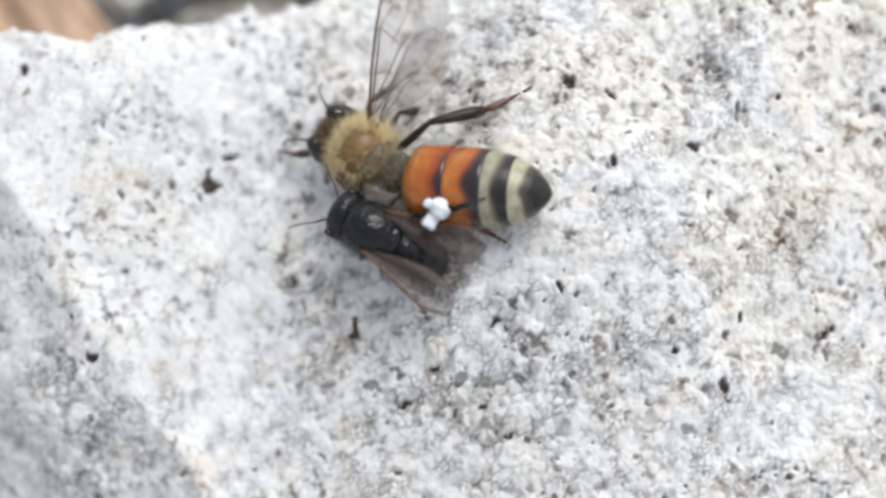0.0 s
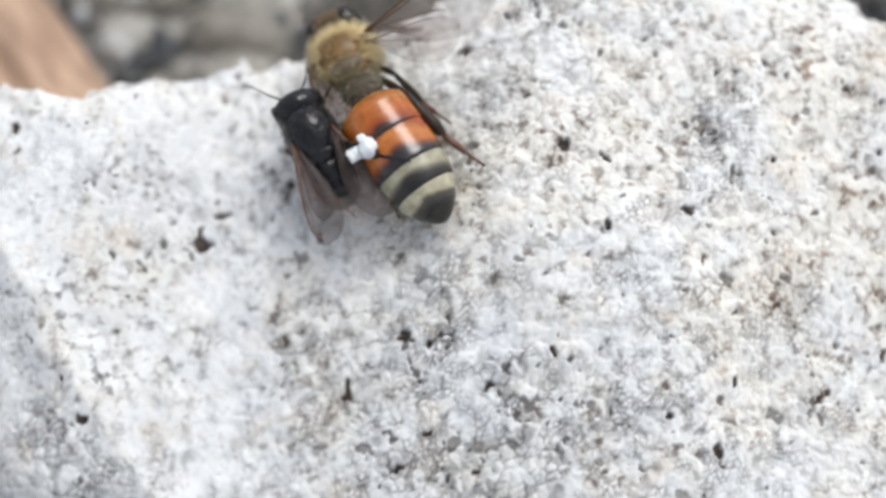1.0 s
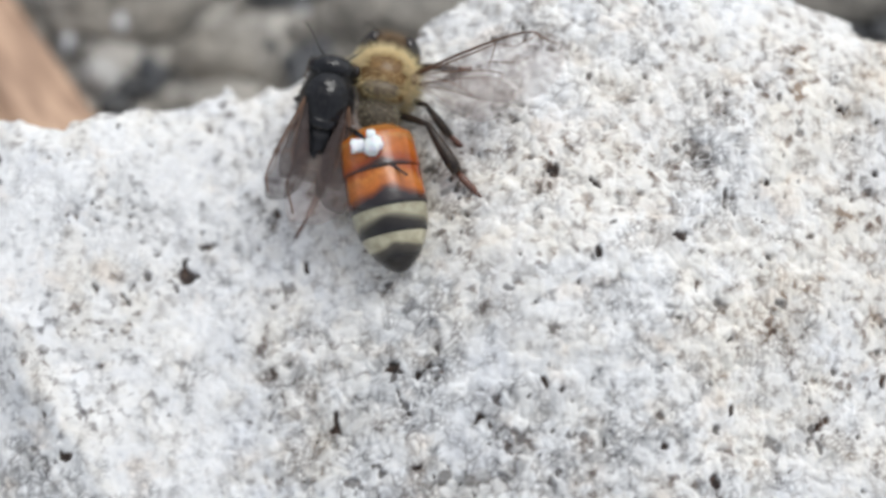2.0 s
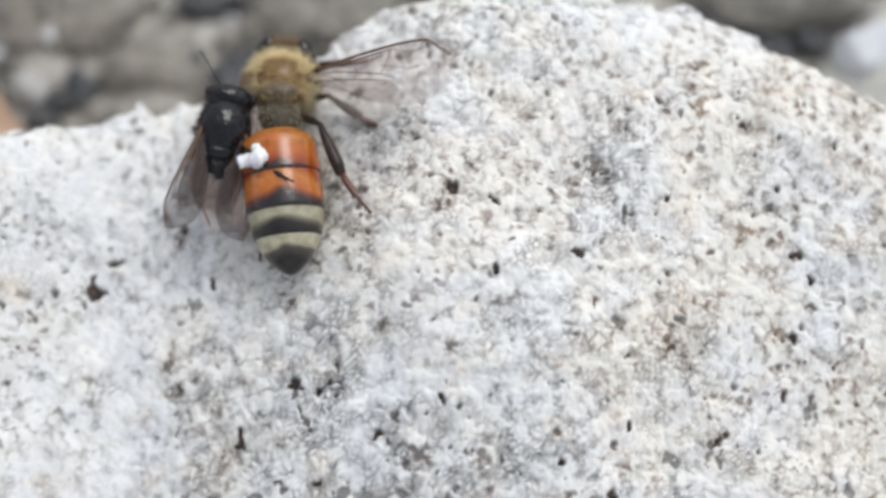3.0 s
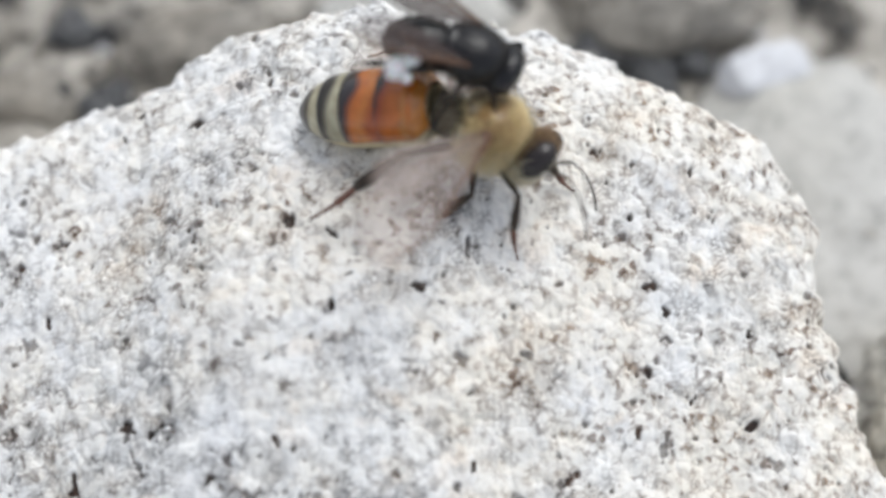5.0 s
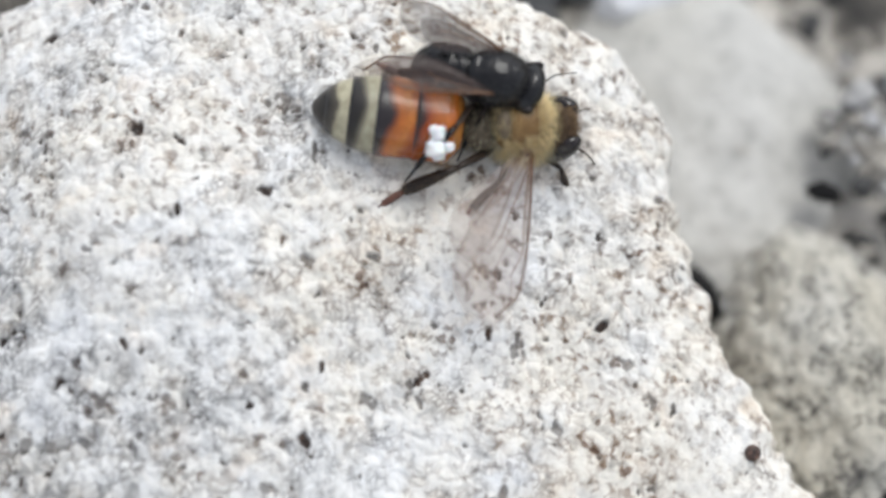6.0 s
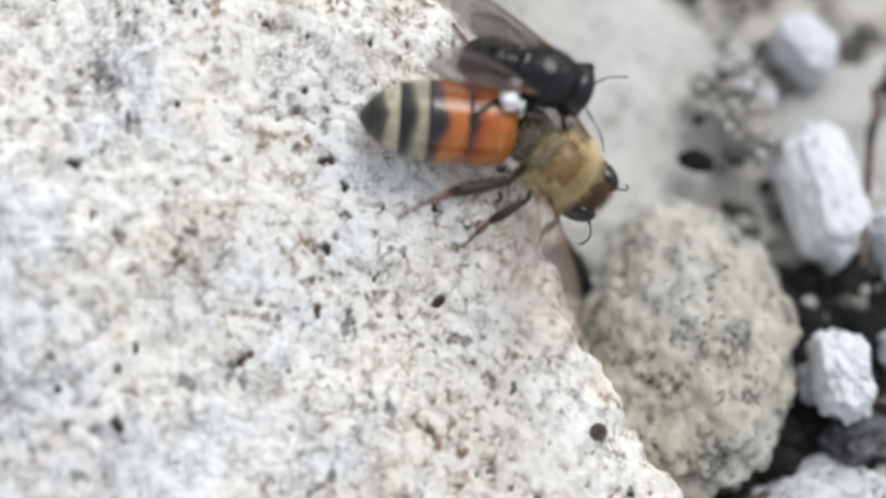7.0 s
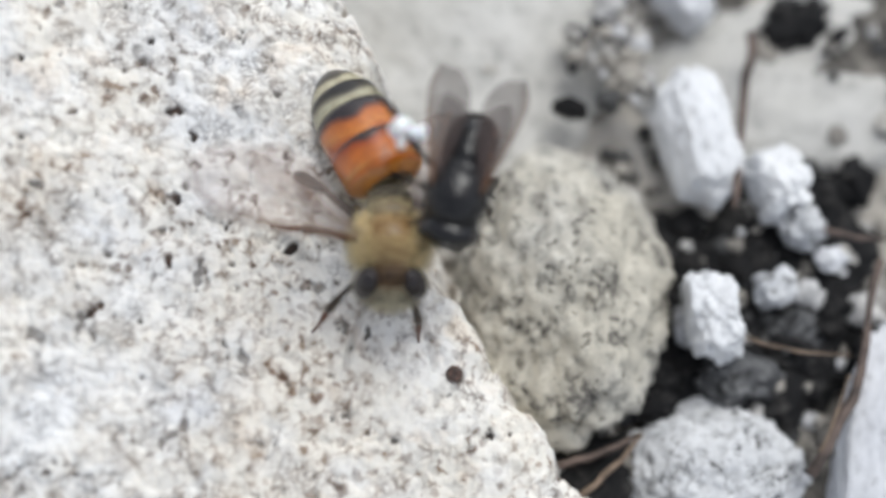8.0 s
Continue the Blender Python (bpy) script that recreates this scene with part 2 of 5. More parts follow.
def boulder_height(x, y):
    edge_n = 0.11 * smooth_noise(x, y, 0.35, 3) + 0.10 * smooth_noise(x, y, 0.12, 4) + 0.05 * smooth_noise(x, y, 0.05, 5)
    d = np.minimum(np.interp(x, *FAR) - y, np.interp(y, *RIGHT) - x) + edge_n
    d = np.minimum(d, np.minimum(y + 2.75, x + 5.0))
    z = top(x, y)
    z = z - 0.18 * np.exp(-np.maximum(d, 0) / 0.12) - np.where(d < 0, 7.0 * -d, 0)
    z = z + 0.10 * smooth_noise(x, y, 0.9, 7) + 0.05 * smooth_noise(x, y, 0.33, 8)
    return np.maximum(z, -0.2), d


# sunken dark minerals, x, y, size: on the bluish face, along the middle, on the cream face
WEST_PITS = [(-3.33, 0.74, 0.024), (-2.9, -0.82, 0.029), (-2.32, 0.16, 0.062), (-2.21, 0.32, 0.028), (-1.83, 0.48, 0.028), (-1.65, 0.18, 0.027), (-1.61, 0.61, 0.027), (-1.48, -0.66, 0.042),
             (-1.2, -1.08, 0.026), (-1.18, -0.41, 0.034), (-1.12, -0.44, 0.02), (-1.04, -0.46, 0.022), (-1.17, 1.29, 0.018), (-1.03, -0.91, 0.026), (-0.86, 1.17, 0.026), (-0.78, -1.09, 0.028)]
MIDDLE_PITS = [(-0.74, -0.69, 0.023), (-0.66, -1.25, 0.025), (-0.4, -0.53, 0.02), (-0.32, 0.55, 0.026), (-0.22, -1.29, 0.02), (-0.12, 0.1, 0.02), (-0.11, 0.47, 0.028), (0.23, -0.85, 0.038),
               (0.31, 0.2, 0.026), (0.46, -1.01, 0.029), (0.55, -0.66, 0.023), (0.79, 0.51, 0.025), (1.04, -0.71, 0.023), (1.22, 0.92, 0.029)]
EAST_PITS = [(1.4, 0.58, 0.017), (1.41, -0.46, 0.023), (1.44, -0.16, 0.040), (1.5, 0.26, 0.034), (1.57, 0.11, 0.02), (1.59, -0.93, 0.028), (1.74, 0.84, 0.018), (2.01, -0.43, 0.030),
             (2.04, 0.04, 0.023), (2.92, -1.38, 0.023), (1.72, -0.29, 0.026)]
# shallower grey hollows
HOLLOWS = [(-3.06, -0.78, 0.036), (-1.85, -0.37, 0.03), (-1.76, 0.07, 0.05), (-1.38, -0.97, 0.035), (-0.9, -0.97, 0.029), (-0.57, -0.08, 0.025), (-0.53, -0.81, 0.058), (-0.36, -0.29, 0.038),
           (-0.24, -0.78, 0.037), (0.28, -1.22, 0.031), (0.42, 0.68, 0.055), (0.51, -0.15, 0.026), (0.75, -0.8, 0.038), (0.85, -0.12, 0.026), (0.99, 0.82, 0.036), (1.02, -0.79, 0.045),
           (1.38, -1.31, 0.045), (1.55, -0.57, 0.037), (1.74, -0.94, 0.025), (2.12, -0.63, 0.032), (2.25, -0.84, 0.034)]
# greyer, mineral-rich patches of the stone, some of them painted-in shade: x, y, radius
DUSKY = [(-2.0, 0.34, 0.30), (-1.45, -0.62, 0.42), (-3.05, -0.80, 0.22), (-2.85, -1.3, 0.35), (-3.3, -1.0, 0.3), (-0.95, -0.10, 0.30), (-1.35, -0.15, 0.32), (-0.62, -0.78, 0.36), (-0.85, -1.15, 0.4),
         (-0.15, -0.95, 0.3), (0.84, -0.16, 0.22), (2.08, -0.41, 0.2), (1.16, -0.85, 0.25), (1.5, -1.2, 0.25), (0.45, 0.70, 0.2), (-1.0, 0.6, 0.3)]


def build_boulder():
    xs = np.concatenate([np.arange(-5.9, -4.1, 0.04), np.arange(-4.1, 3.75, 0.0078), np.arange(3.75, 4.9, 0.04)])
    ys = np.concatenate([np.arange(-3.6, -1.9, 0.04), np.arange(-1.9, 2.15, 0.0078), np.arange(2.15, 2.7, 0.04)])
    x, y = [g.ravel() for g in np.meshgrid(xs, ys)]
    z, d = boulder_height(x, y)
    wx, wy = x + 0.05 * smooth_noise(x, y, 0.07, 41) + 0.016 * smooth_noise(x, y, 0.025, 43), y + 0.05 * smooth_noise(x, y, 0.07, 42) + 0.016 * smooth_noise(x, y, 0.025, 44)
    h0, t0 = lumps(wx, wy, 0.15, 10)
    # sugar-like grains of two sizes with narrow joints between them
    b1, c1, t1 = grains(wx, wy, 0.062, 11)
    b2, c2, t2 = grains(wx, wy, 0.033, 12)
    fine = np.clip(0.5 + 1.6 * smooth_noise(x, y, 0.20, 13), 0, 1)
    dome = (1 - fine) * np.clip(1 - 1.3 * b1 * b1, 0, 1) + fine * np.clip(0.55 - 0.6 * b2 * b2, 0, 1)
    joint = np.maximum((1 - 0.7 * fine) * np.clip(1 - (c1 - b1) / 0.30, 0, 1), (0.35 + 0.65 * fine) * np.clip(1 - (c2 - b2) / 0.42, 0, 1))
    rough = 0.95 + 0.9 * smooth_noise(x, y, 0.6, 23)
    beyond = np.clip(0.6 - 6 * ((x + 3.30) * 0.84 + (y + 0.05) * 0.54), 0, 1)  # past the ridge it is coarse again
    rough = rough * np.maximum(0.55 + 0.45 * np.clip((x + 2.6 - 0.5 * y) / 1.2, 0, 1), 1.2 * beyond)  # the bluish face is smoother
    z = z + rough * (0.026 * h0 + 0.012 * dome - 0.002 * joint + 0.006 * smooth_noise(x, y, 0.036, 25) + 0.002 * smooth_noise(x, y, 0.018, 26)) - 0.03 + 0.017 * smooth_noise(x, y, 0.11, 24)
    patch = smooth_noise(x, y, 0.45, 21) + 0.7 * smooth_noise(x, y, 0.16, 22)
    crumb = smooth_noise(wx, wy, 0.055, 61) + 0.55 * smooth_noise(wx, wy, 0.023, 62)
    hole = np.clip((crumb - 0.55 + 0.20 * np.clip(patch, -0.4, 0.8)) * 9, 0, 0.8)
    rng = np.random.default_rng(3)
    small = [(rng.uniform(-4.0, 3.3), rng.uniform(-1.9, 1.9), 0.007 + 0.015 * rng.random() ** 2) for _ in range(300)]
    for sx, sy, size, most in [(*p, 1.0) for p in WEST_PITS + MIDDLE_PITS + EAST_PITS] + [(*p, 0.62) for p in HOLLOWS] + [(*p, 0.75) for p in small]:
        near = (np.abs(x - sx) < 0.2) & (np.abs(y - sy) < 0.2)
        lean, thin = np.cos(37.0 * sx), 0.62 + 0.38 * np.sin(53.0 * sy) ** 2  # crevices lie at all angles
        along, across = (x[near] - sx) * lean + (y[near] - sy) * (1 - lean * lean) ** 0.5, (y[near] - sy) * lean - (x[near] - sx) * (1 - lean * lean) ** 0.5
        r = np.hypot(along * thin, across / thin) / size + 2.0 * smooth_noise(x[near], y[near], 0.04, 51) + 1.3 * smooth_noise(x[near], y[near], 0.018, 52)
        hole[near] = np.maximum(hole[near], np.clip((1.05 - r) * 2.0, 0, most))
    dusk = sum(np.exp(-((x - cx) ** 2 + (y - cy) ** 2) / (cr * cr)) for cx, cy, cr in DUSKY)
    calm = np.maximum(0.50 + 0.50 * np.clip((x + 2.9 - 0.4 * y) / 1.1, 0, 1), beyond)  # fewer dark grains and a lower tone on the smoother face
    # grey pockets between the white crumbs, the deepest ones dark
    pocket = calm * np.clip((crumb - 0.14 + 0.30 * patch + 0.16 * dusk) * 2.6, 0, 1)
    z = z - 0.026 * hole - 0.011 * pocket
    pick = (1 - fine) * t1 + fine * t2
    glass = np.clip((pick - 0.80) * 12, 0, 1)  # one grain in five is glassy grey
    tone = np.clip(0.75 - 0.20 * (1 - calm) - 0.17 * dusk * (1 + 2 * smooth_noise(x, y, 0.12, 81)) - 0.33 * pocket + 0.26 * (pick - 0.4) - 0.42 * calm * glass * np.clip(0.55 + 2 * patch - 0.15 * x, 0.1, 1.2) + 0.16 * (t0 - 0.5) + 0.22 * (t2 - 0.5), 0, 1)
    seam = calm * joint * np.clip(0.18 + 0.40 * dusk + 0.9 * patch + 2.4 * smooth_noise(x, y, 0.06, 82), 0.0, 1)
    # cream towards +x and along the ridge, bluish white towards -x
    warm = np.clip(0.35 + 0.15 * x + 0.9 * smooth_noise(x, y, 0.55, 71) + 0.8 * smooth_noise(x, y, 0.17, 72) + 0.35 * (t1 - 0.5) + 0.7 * np.exp(-((x + 3.28) * 0.84 + (y + 0.05) * 0.54 + 0.16 * smooth_noise(x, y, 0.22, 14)) ** 2 / 0.006), 0, 1)
    nx, ny = len(xs), len(ys)
    idx = np.arange(nx * ny).reshape(ny, nx)
    zz = z.reshape(ny, nx)
    keep = np.maximum(np.maximum(zz[:-1, :-1], zz[1:, 1:]), np.maximum(zz[:-1, 1:], zz[1:, :-1])) > -0.10
    quads = np.stack([idx[:-1, :-1], idx[:-1, 1:], idx[1:, 1:], idx[1:, :-1]], -1)[keep]
    used = np.unique(quads)
    back = np.zeros(nx * ny, int)
    back[used] = np.arange(len(used))
    quads = back[quads]
    me = bpy.data.meshes.new("boulder")
    me.vertices.add(len(used))
    me.vertices.foreach_set("co", (np.stack([x, y, z], -1)[used] * CM).ravel())
    nf = len(quads)
    me.loops.add(nf * 4)
    me.loops.foreach_set("vertex_index", quads.ravel())
    me.polygons.add(nf)
    me.polygons.foreach_set("loop_start", np.arange(nf) * 4)
    me.polygons.foreach_set("use_smooth", np.ones(nf, bool))
    me.update()
    set_grain(me, tone[used])
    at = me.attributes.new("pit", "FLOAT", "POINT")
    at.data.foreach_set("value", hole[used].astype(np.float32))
    at = me.attributes.new("seam", "FLOAT", "POINT")
    at.data.foreach_set("value", seam[used].astype(np.float32))
    at = me.attributes.new("warm", "FLOAT", "POINT")
    at.data.foreach_set("value", warm[used].astype(np.float32))
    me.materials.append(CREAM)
    ob = new("boulder", me)
    tagged(ob, "pale cream coarse-grained rock with dark specks, lying on gravel", "rock")
    return ob


boulder = build_boulder()


# ---- ground ----
def ground_height(x, y):
    return 0.25 * smooth_noise(x, y, 1.1, 31) + 0.15 * smooth_noise(x, y, 0.4, 32) + 0.08 * smooth_noise(x, y, 0.17, 33)


def build_ground():
    m, n, l, p = material("gritty_soil")
    pos = n.new("ShaderNodeNewGeometry").outputs["Position"]
    a = texture(n, l, "Noise", 1.3, pos, detail=7.0, roughness=0.62)
    r = ramp(n, [(0.36, (0.035, 0.033, 0.032)), (0.46, (0.13, 0.12, 0.105)), (0.52, (0.42, 0.395, 0.35)), (0.62, (0.58, 0.55, 0.50))])
    l.new(a.outputs["Fac"], r.inputs["Fac"])
    l.new(r.outputs["Color"], p.inputs["Base Color"])
    p.inputs["Roughness"].default_value = 0.95
    b = texture(n, l, "Noise", 20.0, pos, detail=5.0)
    bump(n, l, p, b.outputs["Fac"], 0.8, 0.05)
    edges = [-4000, -400, -60, -15] + list(np.arange(-8, 10.01, 0.12)) + [15, 60, 400, 4000]
    x, y = [g.ravel() for g in np.meshgrid(edges, edges)]
    near = np.exp(-(np.maximum(np.abs(x - 1) - 6, 0) + np.maximum(np.abs(y) - 6, 0)))
    z = near * ground_height(x, y)
    k = len(edges)
    faces = [(j * k + i, j * k + i + 1, (j + 1) * k + i + 1, (j + 1) * k + i) for j in range(k - 1) for i in range(k - 1)]
    ob = new("ground", mesh_of("ground", np.stack([x, y, z], -1) * CM, faces, m))
    tagged(ob, "dark gritty soil between the stones", "ground", kind="structure")


build_ground()


def stone(name, at, size, turn, mat, seed, label, category="stone", lump=0.18, grain=0.06, sub=5, group="", squareness=0.0, gap_dark=0.34, clump=0.0):
    """A loose stone: an uneven lump with a granular skin."""
    bm = bmesh.new()
    bmesh.ops.create_icosphere(bm, subdivisions=sub, radius=1)
    co = np.array([v.co[:] for v in bm.verts])
    if squareness:
        q = np.max(np.abs(co), axis=1, keepdims=True)
        co = co * (1 - squareness) + co / q * squareness * 0.85
    off = np.array([noise.noise(Vector(c) * 1.3 + Vector((seed, 0, 0))) + 0.5 * noise.noise(Vector(c) * 3.1 + Vector((0, seed, 0))) + 0.25 * noise.noise(Vector(c) * 7.0 + Vector((0, 0, seed))) for c in co])
    co = co * (1 + lump * off[:, None]) * np.array(size)
    nrm = co / np.maximum(np.linalg.norm(co, axis=1, keepdims=True), 1e-6)
    g, dome = np.empty(len(co)), np.empty(len(co))
    for i, c in enumerate(co):
        w = Vector(c) / grain + Vector((seed, 3, 1))
        dist, pts = noise.voronoi(w + 0.22 * noise.noise_vector(w * 1.7))
        dome[i] = min((dist[1] - dist[0]) * 1.8, 1.0)
        g[i] = noise.cell(pts[0] * 7.3)
    if clump:
        for i, c in enumerate(co):
            w = Vector(c) / clump + Vector((1, seed, 2))
            dist, pts = noise.voronoi(w + 0.3 * noise.noise_vector(w * 1.5))
            q = min((dist[1] - dist[0]) * 1.6, 1.0)
            co[i] = c + nrm[i] * clump * 0.28 * (q * q * (3 - 2 * q) - 0.6)
            dome[i] = min(dome[i], 0.25 + 1.6 * q)
    co = co + nrm * (grain * (0.24 * g + 0.16 * (dome - 1)))[:, None]
    # tone drops in the gaps between the grains, unevenly over the stone
    g2 = (dome - 1) * gap_dark * np.array([min(max(0.6 + 1.6 * noise.noise(Vector(c) * 5.0 + Vector((seed, seed, 0))), 0.1), 1.6) for c in co])
    for v, c in zip(bm.verts, co):
        v.co = Vector(c) * CM
    me = bpy.data.meshes.new(name)
    bm.to_mesh(me)
    bm.free()
    me.polygons.foreach_set("use_smooth", [True] * len(me.polygons))
    set_grain(me, np.clip(0.62 + 0.28 * g + g2, 0, 1))
    me.materials.append(mat)
    ob = new(name, me)
    ob.matrix_basis = pose(at[0] * CM, at[1] * CM, at[2] * CM, *turn)
    return tagged(ob, label, category, group)


def twig(name, a, b, thick, mat, label, bend=0.05, seed=1):
    """A dry twig or stem: a tapered, slightly crooked rod between two points."""
    a, b = Vector(a), Vector(b)
    rng = random.Random(seed)
    bm, rings, n = bmesh.new(), [], 9
    side = (b - a).cross(Vector((0, 0, 1))).normalized()
    up = side.cross(b - a).normalized()
    for i in range(n):
        s = i / (n - 1)
        c = a.lerp(b, s) + side * bend * math.sin(s * math.pi * 1.3) + side * rng.uniform(-1, 1) * thick * 0.4
        r = thick * (1 - 0.45 * s) * rng.uniform(0.85, 1.15)
        rings.append([bm.verts.new((c + (side * math.cos(k * math.tau / 8) + up * math.sin(k * math.tau / 8)) * r) * CM) for k in range(8)])
    for p, q in zip(rings, rings[1:]):
        for k in range(8):
            bm.faces.new((p[k], p[(k + 1) % 8], q[(k + 1) % 8], q[k]))
    bm.faces.new(rings[0][::-1])
    bm.faces.new(rings[-1])
    me = bpy.data.meshes.new(name)
    bm.to_mesh(me)
    bm.free()
    me.polygons.foreach_set("use_smooth", [True] * len(me.polygons))
    me.materials.append(mat)
    return tagged(new(name, me), label, "twig", "dry twigs among the stones")


def fibre_material(name, light, dark, stretch):
    m, n, l, p = material(name)
    co = n.new("ShaderNodeTexCoord").outputs["Object"]
    mp = n.new("ShaderNodeMapping")
    mp.inputs["Scale"].default_value = stretch
    l.new(co, mp.inputs["Vector"])
    t = texture(n, l, "Noise", 6.0, mp.outputs["Vector"], detail=5.0)
    r = ramp(n, [(0.35, dark), (0.65, light)])
    l.new(t.outputs["Fac"], r.inputs["Fac"])
    l.new(r.outputs["Color"], p.inputs["Base Color"])
    p.inputs["Roughness"].default_value = 0.75
    bump(n, l, p, t.outputs["Fac"], 0.5, 0.02)
    return m


TWIG = fibre_material("dry_twig", (0.17, 0.125, 0.105), (0.05, 0.038, 0.033), (1, 1, 1))
STRAW = fibre_material("dry_straw", (0.30, 0.22, 0.16), (0.10, 0.072, 0.052), (1, 1, 1))
BARK = fibre_material("tan_bark", (0.62, 0.42, 0.29), (0.30, 0.19, 0.13), (2.5, 0.35, 1))

# loose stones beside the boulder
stone("lumpy_stone", (3.43, -0.45, 0.08), (0.62, 0.93, 0.62), (0, 0, -4), GREY, 4, "lumpy grey-cream granular stone lying against the boulder", lump=0.20, grain=0.045, sub=6, gap_dark=0.45, clump=0.095)
stone("white_chip", (4.36, 0.44, 0.30), (0.21, 0.44, 0.24), (6, 16, 8), CHALK, 8, "long bright white stone chip with a flat shaded side", "stone chip", lump=0.20, grain=0.022, squareness=0.34, gap_dark=0.08)
stone("white_chip", (4.80, 0.10, 0.26), (0.18, 0.26, 0.2), (0, 12, 6), CHALK, 12, "small bright white stone chip", "stone chip", lump=0.22, grain=0.03, squareness=0.4, gap_dark=0.10, clump=0.16)
stone("white_chip", (4.92, -0.16, 0.22), (0.13, 0.15, 0.14), (0, 0, 30), SPECKLED, 13, "small rounded pale grey stone chip", "stone chip", lump=0.3, grain=0.05)
stone("white_chip", (4.27, -0.70, 0.36), (0.165, 0.27, 0.2), (0, 0, 4), CHALK, 17, "rough crumbly white stone chip among dark grit", "stone chip", lump=0.20, grain=0.035, squareness=0.46, gap_dark=0.30, clump=0.07)
stone("white_chip", (4.69, -0.54, 0.22), (0.12, 0.11, 0.1), (0, 0, 20), SPECKLED, 19, "tiny crumbly white stone chip", "stone chip", lump=0.4, grain=0.05, squareness=0.3, sub=4)
stone("white_chip", (5.06, -0.38, 0.18), (0.10, 0.08, 0.08), (0, 0, 20), WHITE, 21, "tiny crumbly white stone chip", "stone chip", lump=0.4, grain=0.05, sub=4, gap_dark=0.10)
stone("pale_pebble", (4.17, -1.60, -0.04), (0.53, 0.47, 0.34), (0, 0, 10), SPECKLED, 23, "rounded white speckled pebble", "pebble", lump=0.22, grain=0.04, sub=6, clump=0.07)
stone("pale_slab", (5.36, -1.65, 0.05), (0.50, 1.0, 0.34), (0, -14, -18), WHITE, 26, "smooth bluish-white stone slab", "stone", lump=0.10, grain=0.025, sub=6, squareness=0.45, gap_dark=0.10)
stone("flat_rock", (3.00, 1.30, -0.10), (0.98, 1.15, 0.42), (4, 3, 28), PALE, 31, "smooth pale beige flat rock behind the boulder", "rock", lump=0.14, grain=0.04, sub=6, squareness=0.3)
stone("pale_stone", (5.05, 0.85, -0.16), (1.0, 0.75, 0.30), (0, 0, 12), PALE, 33, "pale beige dusty flat stone behind the white chips", "stone", lump=0.2, grain=0.04, sub=5, squareness=0.2)
stone("dark_lump", (3.62, 0.67, 0.34), (0.11, 0.07, 0.07), (0, 0, -15), DARK, 37, "small blue-black pebble on pale rock", "pebble", lump=0.2, grain=0.03, sub=4)
stone("tan_stone", (2.02, 2.86, 0.12), (0.78, 0.42, 0.38), (0, 0, -4), TAN, 41, "lumpy tan stone over a dark gap", lump=0.2, grain=0.05)
stone("white_chip", (2.66, 2.25, 0.14), (0.34, 0.2, 0.2), (0, 0, 15), WHITE, 43, "bluish-white stone chip behind the boulder", "stone chip", lump=0.15, grain=0.03, squareness=0.4, gap_dark=0.10)
stone("grey_stone", (-3.15, 2.74, -0.05), (0.62, 0.45, 0.40), (0, 0, 10), TAN, 51, "pale grey rounded stone", lump=0.2, grain=0.05)
stone("grey_stone", (-2.36, 2.22, -0.06), (0.46, 0.32, 0.36), (0, 0, -12), TAN, 53, "grey-tan rounded stone beside dark gaps", lump=0.25, grain=0.05)
stone("grey_stone", (-1.25, 2.62, -0.05), (0.58, 0.36, 0.36), (0, 0, 8), TAN, 57, "grey rounded stone with a dark underside", lump=0.2, grain=0.05)
stone("grey_stone", (0.35, 2.75, -0.05), (0.75, 0.42, 0.36), (0, 0, -8), PALE, 58, "pale grey rounded stone behind the boulder", lump=0.2, grain=0.05)
stone("white_chip", (4.46, 1.48, 0.18), (0.17, 0.24, 0.20), (0, 0, 30), WHITE, 45, "bright white stone chip on pale dusty ground", "stone chip", lump=0.2, grain=0.04, squareness=0.35, gap_dark=0.10)
stone("dark_grey_stone", (4.44, -1.02, 0.06), (0.25, 0.17, 0.17), (0, 10, -8), SLATE, 81, "dark grey stone with glinting pale crystals", lump=0.25, grain=0.04, squareness=0.3, gap_dark=0.5)
stone("dark_grey_stone", (4.80, -0.78, 0.02), (0.20, 0.15, 0.15), (0, 0, 25), SLATE, 82, "dark grey rough stone in the gap", lump=0.3, grain=0.05, gap_dark=0.5)
